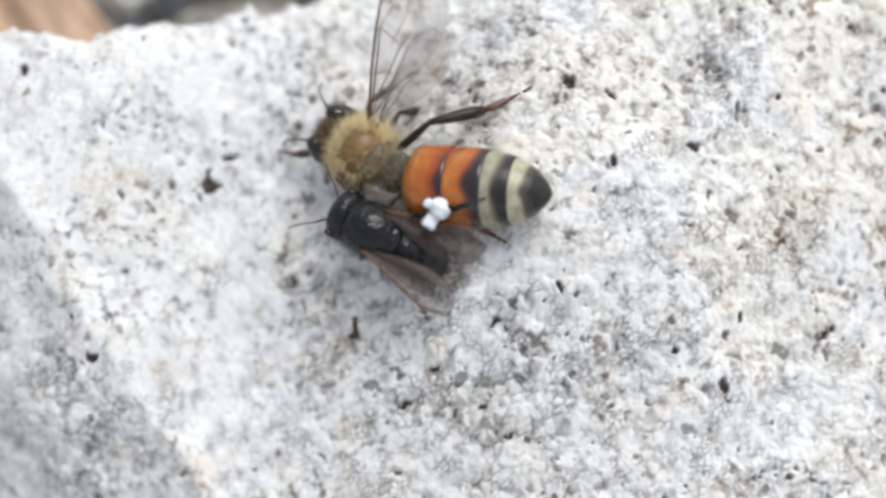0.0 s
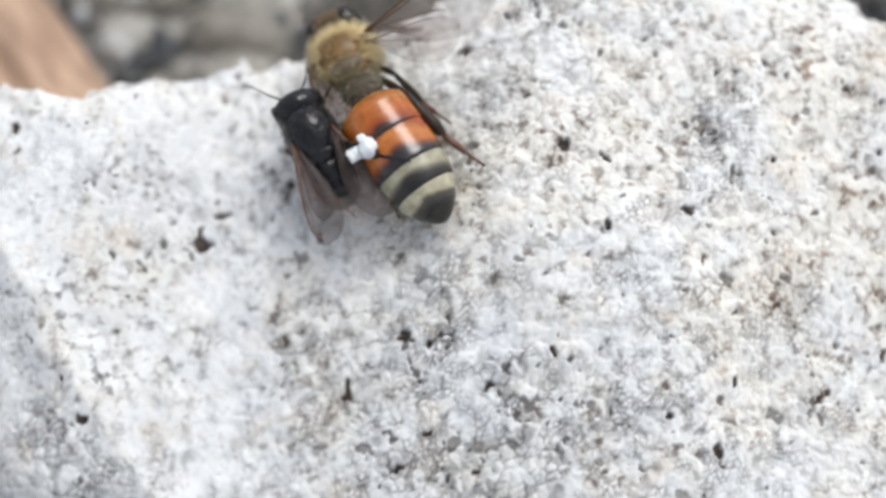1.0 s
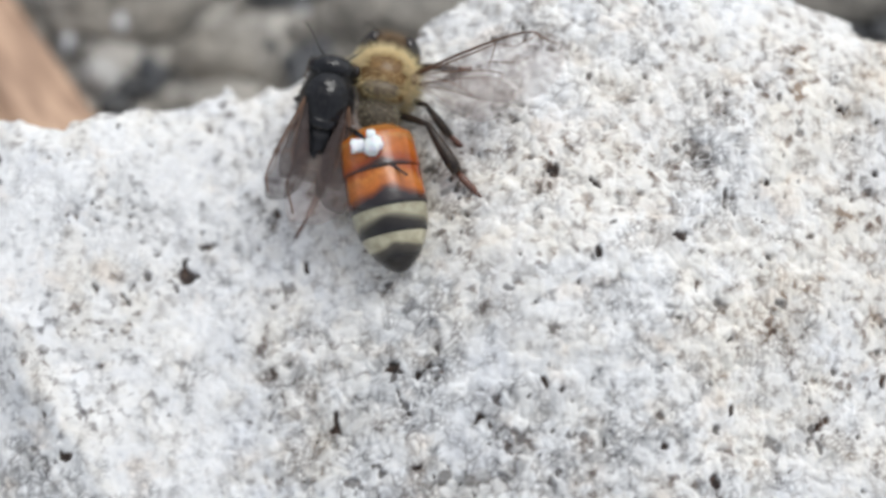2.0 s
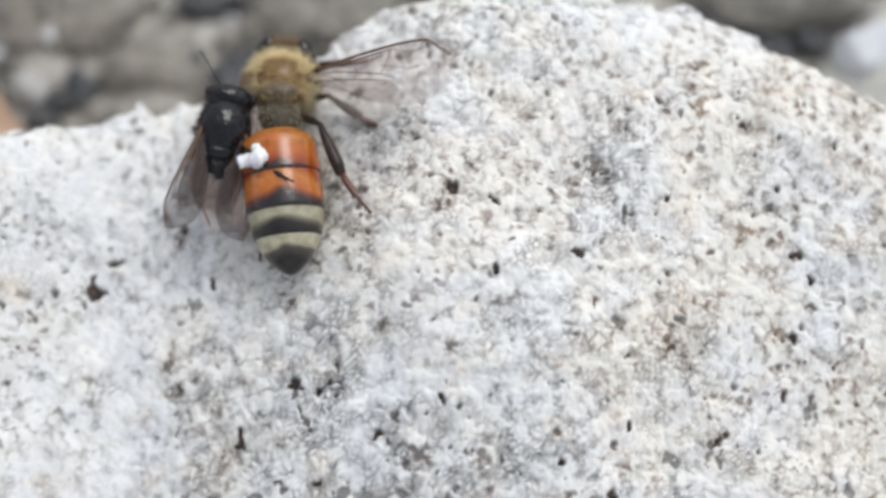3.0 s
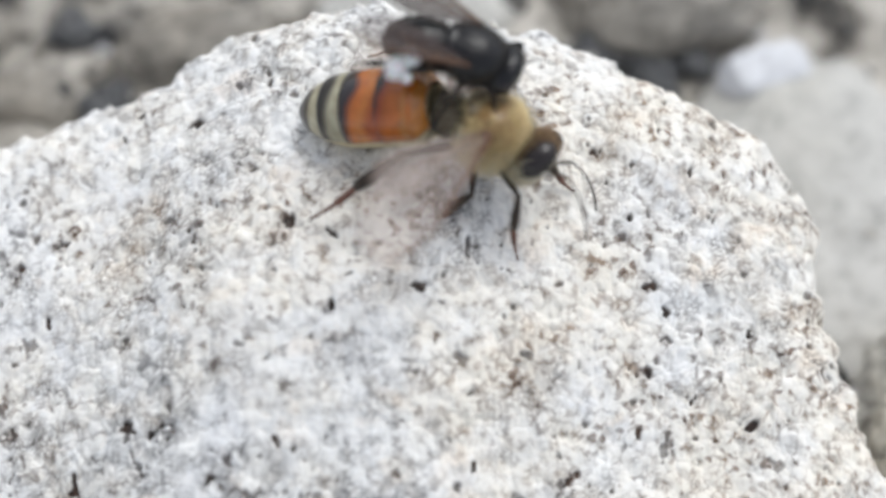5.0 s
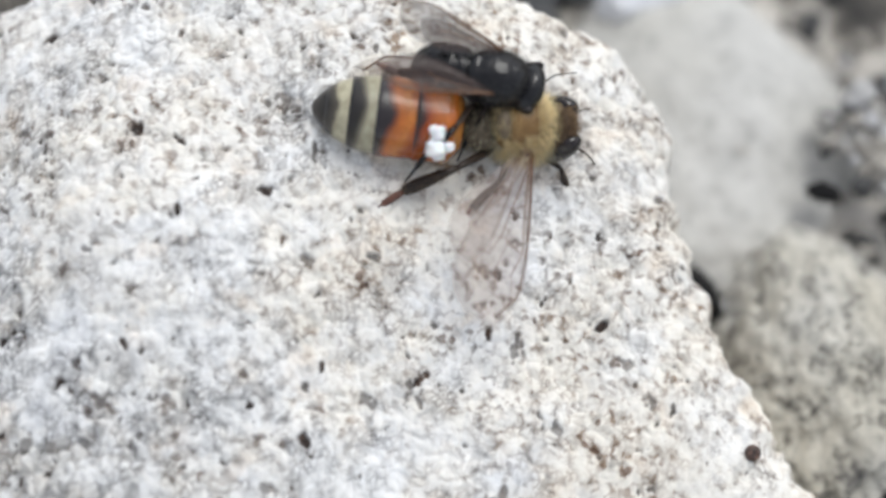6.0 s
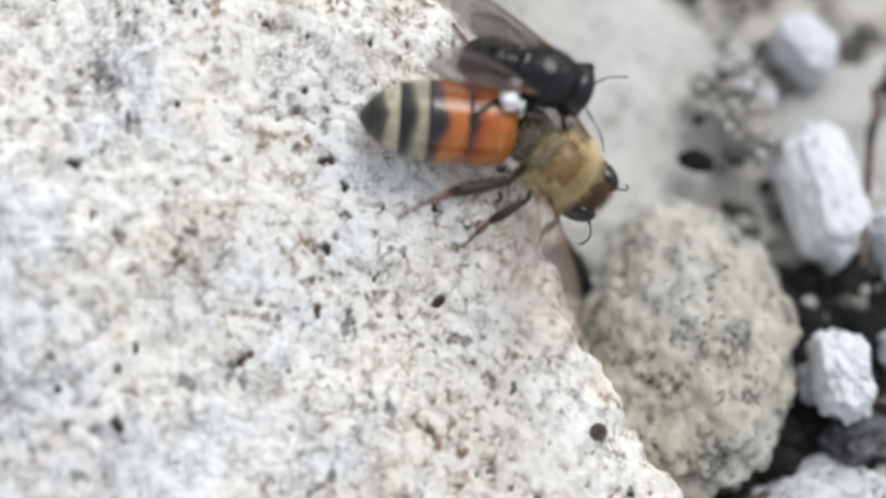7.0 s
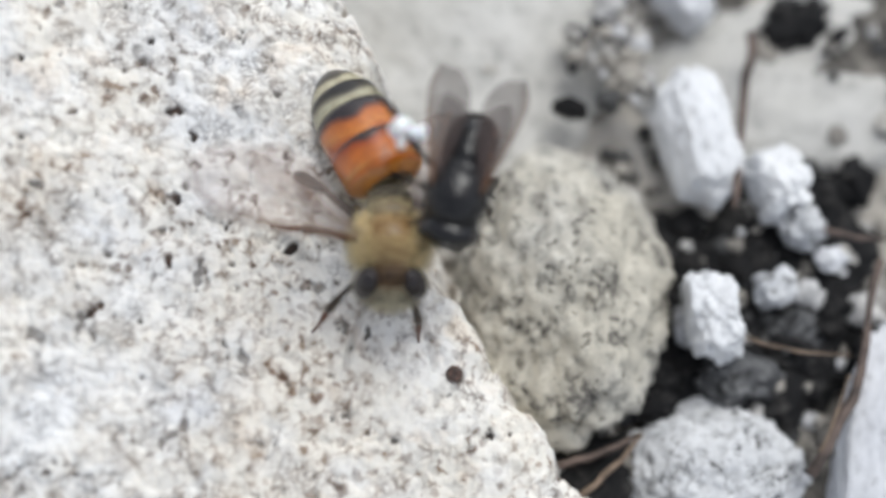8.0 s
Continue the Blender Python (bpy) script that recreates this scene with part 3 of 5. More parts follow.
# dark soil and charcoal in the gaps, plus dark lumps added for gap shade
# added dark lump that stands for the shade of this gap
stone("dark_lump", (2.80, 0.10, 0.05), (0.16, 0.22, 0.16), (0, 0, 25), DARK, 39, "dark lump added for the shade in the gap between boulder and stones", "charcoal", lump=0.3, grain=0.04, sub=4)
stone("dark_soil", (4.62, -0.52, -0.02), (0.72, 0.72, 0.13), (0, 0, 20), DARK, 60, "patch of dark loose soil in the gap between stones", "soil", lump=0.45, grain=0.07, sub=6)
stone("dark_soil", (3.55, -1.62, 0.0), (0.42, 0.36, 0.12), (0, 0, 20), DARK, 59, "patch of dark loose soil in the gap between stones", "soil", lump=0.45, grain=0.07)
# the crumbs behind the boulder are added to stand for shaded gaps
for cx, cy, cr, cs in ((4.50, -0.98, 0.20, 61), (4.78, -0.86, 0.17, 62), (3.98, -0.98, 0.13, 63), (4.98, -0.66, 0.16, 64), (4.56, -0.30, 0.19, 65), (4.22, -0.30, 0.13, 66), (5.02, 0.28, 0.12, 67),
                       (4.30, -0.03, 0.12, 68), (5.20, 1.26, 0.24, 69), (-1.85, 2.15, 0.22, 70), (-2.92, 2.08, 0.15, 71), (-2.1, 2.75, 0.2, 72), (1.35, 2.35, 0.2, 73), (5.25, -0.95, 0.16, 74), (1.55, 2.46, 0.20, 75), (1.92, 2.30, 0.19, 76), (2.22, 2.40, 0.14, 77), (3.92, -1.12, 0.15, 78), (5.12, 0.02, 0.17, 79), (5.34, 0.14, 0.15, 80), (4.62, -0.12, 0.12, 83), (3.05, -1.40, 0.13, 84), (5.42, 1.10, 0.15, 85)):
    stone("dark_gap_crumb", (cx, cy, 0.04), (cr, cr * 0.8, cr * 0.7), (0, 0, cs * 37), SLATE if cy > 1.8 else DARK, cs, "dark crumb between the stones, soil and charcoal, some added as gap shade", "soil crumb", lump=0.5, grain=0.05, sub=4, group="dark crumbs in the gaps")


def build_gravel():
    """Fine gravel over the soil, outside the boulder: far too many pieces to count."""
    m, n, l, p = material("mixed_gravel")
    rnd = n.new("ShaderNodeNewGeometry").outputs["Random Per Island"]
    r = ramp(n, [(0.0, (0.03, 0.03, 0.034)), (0.22, (0.10, 0.10, 0.10)), (0.35, (0.30, 0.28, 0.25)), (0.6, (0.46, 0.43, 0.38)), (0.8, (0.56, 0.55, 0.53)), (1.0, (0.76, 0.77, 0.79))])
    l.new(rnd, r.inputs["Fac"])
    pos = n.new("ShaderNodeNewGeometry").outputs["Position"]
    t = texture(n, l, "Noise", 22.0, pos, detail=4.0)
    tr = ramp(n, [(0.35, (0.45, 0.45, 0.45)), (0.6, (1, 1, 1))])
    l.new(t.outputs["Fac"], tr.inputs["Fac"])
    l.new(mixed(n, l, "MULTIPLY", 0.8, r.outputs["Color"], tr.outputs["Color"]), p.inputs["Base Color"])
    p.inputs["Roughness"].default_value = 0.85
    bump(n, l, p, t.outputs["Fac"], 0.5, 0.015)
    bm = bmesh.new()
    bmesh.ops.create_icosphere(bm, subdivisions=2, radius=1)
    unit = np.array([v.co[:] for v in bm.verts])
    tris = np.array([[v.index for v in f.verts] for f in bm.faces])
    bm.free()
    rng = np.random.default_rng(5)
    spots = [(rng.uniform(-5.8, 7.2), rng.uniform(-3.2, 4.6), 0.035 + 0.09 * rng.random() ** 2.2) for _ in range(1500)]
    spots += [(3.98 + 0.22 * rng.standard_normal(), 0.95 + 0.34 * rng.standard_normal(), rng.uniform(0.03, 0.075)) for _ in range(130)]
    spots += [(4.75 + 0.4 * rng.standard_normal(), -0.55 + 0.4 * rng.standard_normal(), rng.uniform(0.02, 0.06)) for _ in range(90)]
    spots += [(3.55 + 0.25 * rng.standard_normal(), -1.60 + 0.2 * rng.standard_normal(), rng.uniform(0.02, 0.05)) for _ in range(60)]
    verts, faces, k = [], [], 0
    for x, y, r0 in spots:
        if boulder_height(np.array([x]), np.array([y]))[0][0] > 0.25 or np.hypot(x - 3.62, y - 0.67) < 0.24:
            continue
        co = unit * (1 + 0.22 * rng.standard_normal(len(unit)))[:, None] * (r0 * rng.uniform(0.7, 1.2, 3))
        high = 0.36 if np.hypot(x - 3.95, y - 0.95) < 0.4 and x < 4.1 else ground_height(np.array([x]), np.array([y]))[0]
        verts.append(co + np.array([x, y, high + 0.4 * r0 + (0.09 if np.hypot((x - 4.62) / 0.7, (y + 0.52) / 0.7) < 0.9 else 0.0)]))
        faces.append(tris + k)
        k += len(unit)
    me = mesh_of("gravel", np.concatenate(verts) * CM, np.concatenate(faces).tolist(), m)
    tagged(new("gravel", me), "fine grey, white and dark gravel on soil", "gravel", kind="stuff")


build_gravel()


def build_bark():
    """A curled strip of tan bark with a dark groove along it."""
    n, m, length, width = 40, 24, 2.4, 0.95
    verts, faces = [], []
    for i in range(n + 1):
        s = i / n
        for j in range(m + 1):
            q = j / m
            z = 0.24 * math.sin(q * math.pi) - 0.11 * math.exp(-((q - 0.45) / 0.07) ** 2) + 0.03 * noise.noise(Vector((s * 9, q * 5, 0)))
            verts.append(((q - 0.5) * width * CM, (s - 0.5) * length * CM, z * CM))
    for i in range(n):
        for j in range(m):
            a = i * (m + 1) + j
            faces.append((a, a + 1, a + m + 2, a + m + 1))
    ob = new("bark_strip", mesh_of("bark_strip", verts, faces, BARK))
    ob.matrix_basis = pose(-4.05 * CM, 2.0 * CM, 0.20 * CM, 0, 0, 36)
    so = ob.modifiers.new("thickness", "SOLIDIFY")
    so.thickness = 0.05 * CM
    tagged(ob, "curled strip of tan bark with a dark groove", "bark")


# bark and twigs
build_bark()
twig("twig", (4.82, 1.08, 0.32), (4.49, -0.08, 0.40), 0.034, TWIG, "thin brown dry twig lying past a white chip", 0.015, 2)
twig("twig", (3.40, -1.64, 0.22), (3.80, -1.33, 0.27), 0.022, STRAW, "short tan dry twig between pebbles", 0.015, 3)
twig("twig", (3.30, -1.44, 0.18), (3.78, -1.34, 0.24), 0.024, TWIG, "short dark brown twig under the tan one", 0.02, 6)
twig("twig", (4.68, -1.64, 0.30), (5.32, -0.48, 0.36), 0.036, TWIG, "thin crooked brown twig along a pale slab", 0.06, 4)
twig("twig", (4.74, -1.52, 0.33), (4.98, -1.12, 0.36), 0.013, STRAW, "tan splinter on the crooked twig", 0.01, 7)
twig("twig", (4.46, -0.83, 0.28), (5.02, -1.01, 0.30), 0.011, STRAW, "thin pale dry stem over dark grit", 0.02, 5)
twig("twig", (5.00, -0.20, 0.24), (5.60, -0.34, 0.26), 0.017, TWIG, "thin brown stem beside small chips", 0.02, 8)


def build_seed():
    m, n, l, p = material("brown_husk")
    co = n.new("ShaderNodeTexCoord").outputs["Object"]
    t = texture(n, l, "Noise", 40.0, co, detail=3.0)
    r = ramp(n, [(0.35, (0.03, 0.018, 0.015)), (0.65, (0.14, 0.08, 0.06))])
    l.new(t.outputs["Fac"], r.inputs["Fac"])
    l.new(r.outputs["Color"], p.inputs["Base Color"])
    p.inputs["Roughness"].default_value = 0.4
    bm = bmesh.new()
    bmesh.ops.create_icosphere(bm, subdivisions=4, radius=1)
    for v in bm.verts:
        c = v.co.copy()
        dent = math.exp(-((c - Vector((0.1, -0.35, 0.93))).length / 0.42) ** 2)
        v.co = c * 0.043 * CM * (1 - 0.30 * dent + 0.06 * noise.noise(c * 4))
    me = bpy.data.meshes.new("seed")
    bm.to_mesh(me)
    bm.free()
    me.polygons.foreach_set("use_smooth", [True] * len(me.polygons))
    me.materials.append(m)
    ob = new("seed", me)
    ob.matrix_basis = pose(2.77 * CM, -1.09 * CM, 1.075 * CM)
    tagged(ob, "tiny round brown dented seed husk on the boulder's rim", "seed")


build_seed()


# ---- insect materials ----
def chitin(name, stops, rough=0.3, bands=False, grain=25.0, coat=0.3, relief=0.15, spec=0.5, depth=0.006):
    """Hard shell: colour along a plate (bands) or over a fine mottle."""
    m, n, l, p = material(name)
    co = n.new("ShaderNodeTexCoord").outputs["Object"]
    t = texture(n, l, "Noise", 5.0 if bands else grain, co, detail=5.0, roughness=0.6)
    r = ramp(n, stops)
    if bands:
        at = n.new("ShaderNodeAttribute")
        at.attribute_name = "band"
        wob = n.new("ShaderNodeMath")
        wob.operation = "MULTIPLY_ADD"
        l.new(t.outputs["Fac"], wob.inputs[0])
        wob.inputs[1].default_value = 0.7
        l.new(at.outputs["Fac"], wob.inputs[2])
        back = n.new("ShaderNodeMath")
        back.operation = "SUBTRACT"
        l.new(wob.outputs[0], back.inputs[0])
        back.inputs[1].default_value = 0.35
        l.new(back.outputs[0], r.inputs["Fac"])
        fine = texture(n, l, "Noise", grain * 0.8, co, detail=5.0, roughness=0.65)
        fr = ramp(n, [(0.35, (0.5, 0.45, 0.42)), (0.65, (1.0, 1.0, 1.0))])
        l.new(fine.outputs["Fac"], fr.inputs["Fac"])
        l.new(mixed(n, l, "MULTIPLY", 0.7, r.outputs["Color"], fr.outputs["Color"]), p.inputs["Base Color"])
    else:
        l.new(t.outputs["Fac"], r.inputs["Fac"])
        l.new(r.outputs["Color"], p.inputs["Base Color"])
    p.inputs["Roughness"].default_value = rough
    p.inputs["Coat Weight"].default_value = coat
    p.inputs["Specular IOR Level"].default_value = spec
    p.inputs["Coat Roughness"].default_value = 0.2
    b = texture(n, l, "Noise", grain * 3, co, detail=2.0)
    bump(n, l, p, b.outputs["Fac"], relief, depth)
    return m


def hair_material(name, light, dark):
    m, n, l, p = material(name)
    rnd = n.new("ShaderNodeNewGeometry").outputs["Random Per Island"]
    r = ramp(n, [(0.0, dark), (1.0, light)])
    l.new(rnd, r.inputs["Fac"])
    l.new(r.outputs["Color"], p.inputs["Base Color"])
    p.inputs["Roughness"].default_value = 0.55
    return m


def wing_material(name, tint, alpha):
    m, n, l, p = material(name)
    co = n.new("ShaderNodeTexCoord").outputs["Object"]
    t = texture(n, l, "Noise", 8.0, co, detail=3.0)
    r = ramp(n, [(0.3, tuple(c * 0.7 for c in tint)), (0.7, tint)])
    l.new(t.outputs["Fac"], r.inputs["Fac"])
    l.new(r.outputs["Color"], p.inputs["Base Color"])
    p.inputs["Roughness"].default_value = 0.3
    p.inputs["Specular IOR Level"].default_value = 0.25
    p.inputs["Alpha"].default_value = alpha
    b = texture(n, l, "Noise", 20.0, co, detail=3.0)
    bump(n, l, p, b.outputs["Fac"], 0.4, 0.01)
    return m


DARK_BROWN = (0.030, 0.018, 0.012)
ORANGE_BAND = chitin("orange_plate", [(0.0, (0.50, 0.20, 0.045)), (0.08, (0.50, 0.145, 0.018)), (0.50, (0.50, 0.125, 0.012)), (0.72, (0.36, 0.065, 0.008)), (0.86, (0.06, 0.018, 0.010)), (1.0, DARK_BROWN)], 0.2, True, coat=0.4, spec=0.5)
AMBER_BAND = chitin("amber_plate", [(0.0, (0.40, 0.08, 0.010)), (0.22, (0.60, 0.20, 0.030)), (0.52, (0.54, 0.15, 0.020)), (0.66, (0.16, 0.04, 0.012)), (0.76, (0.022, 0.014, 0.014)), (1.0, (0.018, 0.013, 0.014))], 0.2, True, coat=0.5, spec=0.5)
PALE_BAND = chitin("pale_felted_plate", [(0.0, (0.46, 0.44, 0.31)), (0.44, (0.40, 0.38, 0.27)), (0.58, (0.13, 0.12, 0.09)), (0.70, (0.03, 0.026, 0.022)), (1.0, (0.018, 0.016, 0.016))], 0.35, True, coat=0.2, spec=0.4)
CREAM_BAND = chitin("cream_felted_plate", [(0.0, (0.56, 0.53, 0.38)), (0.50, (0.50, 0.47, 0.33)), (0.64, (0.09, 0.078, 0.06)), (1.0, (0.018, 0.016, 0.016))], 0.35, True, coat=0.2, spec=0.4)
TIP_SHELL = chitin("black_tip", [(0.3, (0.010, 0.008, 0.007)), (0.7, (0.030, 0.024, 0.020))], 0.3, coat=0.2, spec=0.4)
BELLY = chitin("tan_underside", [(0.3, (0.46, 0.38, 0.22)), (0.7, (0.60, 0.53, 0.36))], 0.5, coat=0.0)
THORAX_SHELL = chitin("brown_shell", [(0.3, (0.12, 0.066, 0.024)), (0.7, (0.24, 0.14, 0.052))], 0.32, coat=0.1, spec=0.3)
HEAD_SHELL = chitin("dark_head_shell", [(0.3, (0.035, 0.022, 0.014)), (0.7, (0.09, 0.058, 0.036))], 0.45, coat=0.0, spec=0.2)
EYE = chitin("compound_eye", [(0.3, (0.008, 0.006, 0.006)), (0.7, (0.024, 0.018, 0.018))], 0.09, grain=60.0, relief=0.03, coat=0.0, spec=0.5)
LEG_DARK = chitin("dark_leg", [(0.3, (0.014, 0.010, 0.009)), (0.7, (0.05, 0.034, 0.024))], 0.35, coat=0.0, spec=0.3)
LEG_RED = chitin("reddish_leg", [(0.3, (0.06, 0.022, 0.015)), (0.7, (0.17, 0.065, 0.038))], 0.4)
GOLD_HAIR = hair_material("golden_fuzz", (0.93, 0.79, 0.48), (0.60, 0.45, 0.20))
PALE_HAIR = hair_material("pale_fuzz", (0.76, 0.70, 0.52), (0.48, 0.42, 0.27))
BROWN_HAIR = hair_material("brown_fuzz", (0.32, 0.20, 0.095), (0.09, 0.052, 0.028))
BLACK_HAIR = hair_material("black_fuzz", (0.07, 0.066, 0.064), (0.008, 0.008, 0.008))
CLEAR_WING = wing_material("clear_wing", (0.56, 0.46, 0.41), 0.18)
SMOKY_WING = wing_material("smoky_wing", (0.115, 0.085, 0.078), 0.30)
VEIN = chitin("wing_vein", [(0.3, (0.07, 0.032, 0.016)), (0.7, (0.16, 0.075, 0.035))], 0.5)
JET = chitin("jet_black_shell", [(0.3, (0.004, 0.004, 0.005)), (0.7, (0.010, 0.010, 0.011))], 0.15, grain=9.0, coat=0.0, relief=0.9, spec=0.45, depth=0.012)
DULL_JET = chitin("dull_black_shell", [(0.3, (0.006, 0.006, 0.007)), (0.7, (0.010, 0.010, 0.012))], 0.20, grain=7.0, relief=1.0, coat=0.0, spec=0.45, depth=0.014)
RESIN, _n, _l, _p = material("white_resin")
_p.inputs["Base Color"].default_value, _p.inputs["Roughness"].default_value = (0.86, 0.88, 0.90, 1), 0.4
_p.inputs["Subsurface Weight"].default_value, _p.inputs["Subsurface Scale"].default_value = 0.2, 0.02 * CM


# ---- insect shapes (x ahead, y to the insect's left, z up) ----
def part(name, data, parent, label="", at=None):
    ob = new(name, data)
    ob.parent = parent
    if at is not None:
        ob.matrix_basis = at
    if label:
        ob["label"] = label
    return ob


def tube(rings, mat, name="tube", segs=18, arc=(0.0, math.tau), cap=True, band=False):
    """A skin over rings (x, y, z, half width, half height) across the x axis; arc in radians from the left over the top."""
    closed = arc[1] - arc[0] > 6.2
    k = segs if closed else segs + 1
    ang = [arc[0] + (arc[1] - arc[0]) * i / segs for i in range(k)]
    verts = [((x) * CM, (y + ry * math.cos(a)) * CM, (z + rz * math.sin(a)) * CM) for x, y, z, ry, rz in rings for a in ang]
    faces = []
    for j in range(len(rings) - 1):
        for i in range(segs):
            a, b = j * k + i, j * k + (i + 1) % k
            faces.append((a, b, b + k, a + k))
    if cap and closed:
        faces.append(tuple(range(k)))
        faces.append(tuple(range((len(rings) - 1) * k, len(rings) * k))[::-1])
    me = mesh_of(name, verts, faces, mat)
    if band:
        at = me.attributes.new("band", "FLOAT", "POINT")
        at.data.foreach_set("value", [j / (len(rings) - 1) for j in range(len(rings)) for _ in range(k)])
    return me


def blob(size, mat, name, rings=16, segs=24, power=1.0, shape=None):
    """A rounded body: an ellipsoid across the x axis, its outline changed by shape(s, a), s from -1 at the back to 1 in front."""
    verts, faces = [], []
    for j in range(rings + 1):
        th = math.pi * j / rings
        s = -math.cos(th)
        r = max(math.sin(th), 0.02) ** power
        for i in range(segs):
            a = math.tau * i / segs
            p = Vector((s * size[0], r * size[1] * math.cos(a), r * size[2] * math.sin(a)))
            if shape:
                p = shape(p, s, a)
            verts.append(p * CM)
    for j in range(rings):
        for i in range(segs):
            a, b = j * segs + i, j * segs + (i + 1) % segs
            faces.append((a, b, b + segs, a + segs))
    faces += [tuple(range(segs)), tuple(range(rings * segs, (rings + 1) * segs))[::-1]]
    return mesh_of(name, verts, faces, mat)


def rod(points, radii, mat, name, segs=8, flat=1.0):
    """A limb through points (cm) with a radius at each; flat squeezes it sideways."""
    pts = [Vector(p) for p in points]
    verts, faces = [], []
    for j, (p, r) in enumerate(zip(pts, radii)):
        d = (pts[min(j + 1, len(pts) - 1)] - pts[max(j - 1, 0)]).normalized()
        u = d.cross(Vector((0.31, 0.05, 0.95))).normalized()
        w = d.cross(u)
        verts += [(p + u * r * flat * math.cos(i * math.tau / segs) + w * r * math.sin(i * math.tau / segs)) * CM for i in range(segs)]
    for j in range(len(pts) - 1):
        for i in range(segs):
            a, b = j * segs + i, j * segs + (i + 1) % segs
            faces.append((a, b, b + segs, a + segs))
    faces += [tuple(range(segs))[::-1], tuple(range((len(pts) - 1) * segs, len(pts) * segs))]
    return mesh_of(name, verts, faces, mat)


def fuzz(mesh, count, length, mat, name, seed, lean=(-0.4, 0, 0.1), where=None, thick=0.0011):
    """Fine hairs standing on a mesh: thin three-sided spikes."""
    rng = random.Random(seed)
    polys = [p for p in mesh.polygons if where is None or where(p.center / CM)]
    weights = [p.area for p in polys]
    verts, faces = [], []
    for p in rng.choices(polys, weights, k=count):
        vs = [mesh.vertices[i].co for i in p.vertices]
        s, t = rng.random(), rng.random()
        if len(vs) == 4:
            c = ((vs[0] * (1 - s) + vs[1] * s) * (1 - t) + (vs[3] * (1 - s) + vs[2] * s) * t) / CM
        else:
            c = vs[0].lerp(vs[1], s).lerp(vs[2], t) / CM
        d = (p.normal + Vector(lean) + Vector((rng.gauss(0, 0.25), rng.gauss(0, 0.25), rng.gauss(0, 0.25)))).normalized()
        u = d.orthogonal().normalized()
        v = d.cross(u)
        ln = length * rng.uniform(0.3, 1.5)
        k = len(verts)
        for i in range(3):
            a = i * math.tau / 3
            verts.append((c - d * 0.004 + (u * math.cos(a) + v * math.sin(a)) * thick) * CM)
        verts.append((c + d * ln + Vector((0, 0, -0.15 * ln))) * CM)
        faces += [(k, k + 1, k + 3), (k + 1, k + 2, k + 3), (k + 2, k, k + 3)]
    return mesh_of(name, verts, faces, mat)


def wing(name, length, width, mat, parent, at, label, side, veins, vein_r, notch=0.0):
    """A wing along its local y axis (side 1: to the left), leading edge towards +x; a thin skin with raised veins."""
    n, m = 22, 8
    verts, faces = [], []

    def edge(s):
        lead = width * (0.10 + 0.28 * math.sin(min(s * 1.1, 1) * math.pi * 0.5)) * (1 - max(0, (s - 0.72) / 0.28) ** 2.2 * 0.75)
        trail = -width * (0.05 + 0.75 * math.sin(min(s / 0.72, 1) * math.pi * 0.5) ** 1.4) * math.sqrt(max(0.0, 1 - max(0, (s - 0.70) / 0.30) ** 2.0)) - 0.004
        return lead, trail

    for i in range(n + 1):
        s = i / n
        lead, trail = edge(s)
        for j in range(m + 1):
            q = j / m
            x = lead + (trail - lead) * q
            z = 0.020 * length * math.sin(q * math.pi * 3 + s * 2) * (0.3 + s) - 0.06 * length * s * s
            verts.append((x * CM, side * s * length * CM, z * CM))
    for i in range(n):
        for j in range(m):
            a = i * (m + 1) + j
            f = (a, a + 1, a + m + 2, a + m + 1)
            faces.append(f if side > 0 else f[::-1])
    me = mesh_of(name, verts, faces, mat)
    w = part(name, me, parent, label, at)
    sol = w.modifiers.new("thickness", "SOLIDIFY")
    sol.thickness, sol.offset = 0.0016 * CM, 0

    def on(s, q):
        lead, trail = edge(s)
        z = 0.020 * length * math.sin(q * math.pi * 3 + s * 2) * (0.3 + s) - 0.06 * length * s * s
        return (lead + (trail - lead) * q, side * s * length, z + 0.001)

    for path, thick in veins:
        pts = []
        for (s0, q0), (s1, q1) in zip(path, path[1:]):
            pts += [on(s0 + (s1 - s0) * t / 4, q0 + (q1 - q0) * t / 4) for t in range(4)]
        pts.append(on(*path[-1]))
        part("vein", rod(pts, [vein_r * thick * (1 - 0.4 * i / len(pts)) for i in range(len(pts))], VEIN, "vein", 6), w)
    return w


FORE_VEINS = [
    ([(0.0, 0.15), (0.3, 0.03), (0.6, 0.01), (0.82, 0.02), (0.95, 0.2)], 2.3),
    ([(0.02, 0.3), (0.3, 0.15), (0.58, 0.07)], 1.6),
    ([(0.03, 0.4), (0.3, 0.42), (0.5, 0.45), (0.62, 0.55)], 1.1),
    ([(0.30, 0.16), (0.34, 0.42)], 0.8), ([(0.58, 0.06), (0.50, 0.45)], 0.8),
    ([(0.58, 0.07), (0.70, 0.18), (0.84, 0.08)], 0.8), ([(0.50, 0.30), (0.70, 0.40), (0.78, 0.36)], 0.7),
    ([(0.05, 0.6), (0.30, 0.80), (0.42, 0.95)], 0.9), ([(0.33, 0.42), (0.34, 0.82)], 0.7), ([(0.62, 0.55), (0.60, 0.75)], 0.6)]
HIND_VEINS = [([(0.0, 0.2), (0.4, 0.05), (0.75, 0.05)], 1.3), ([(0.03, 0.4), (0.4, 0.4), (0.7, 0.5)], 1.0), ([(0.05, 0.6), (0.35, 0.8)], 0.8)]


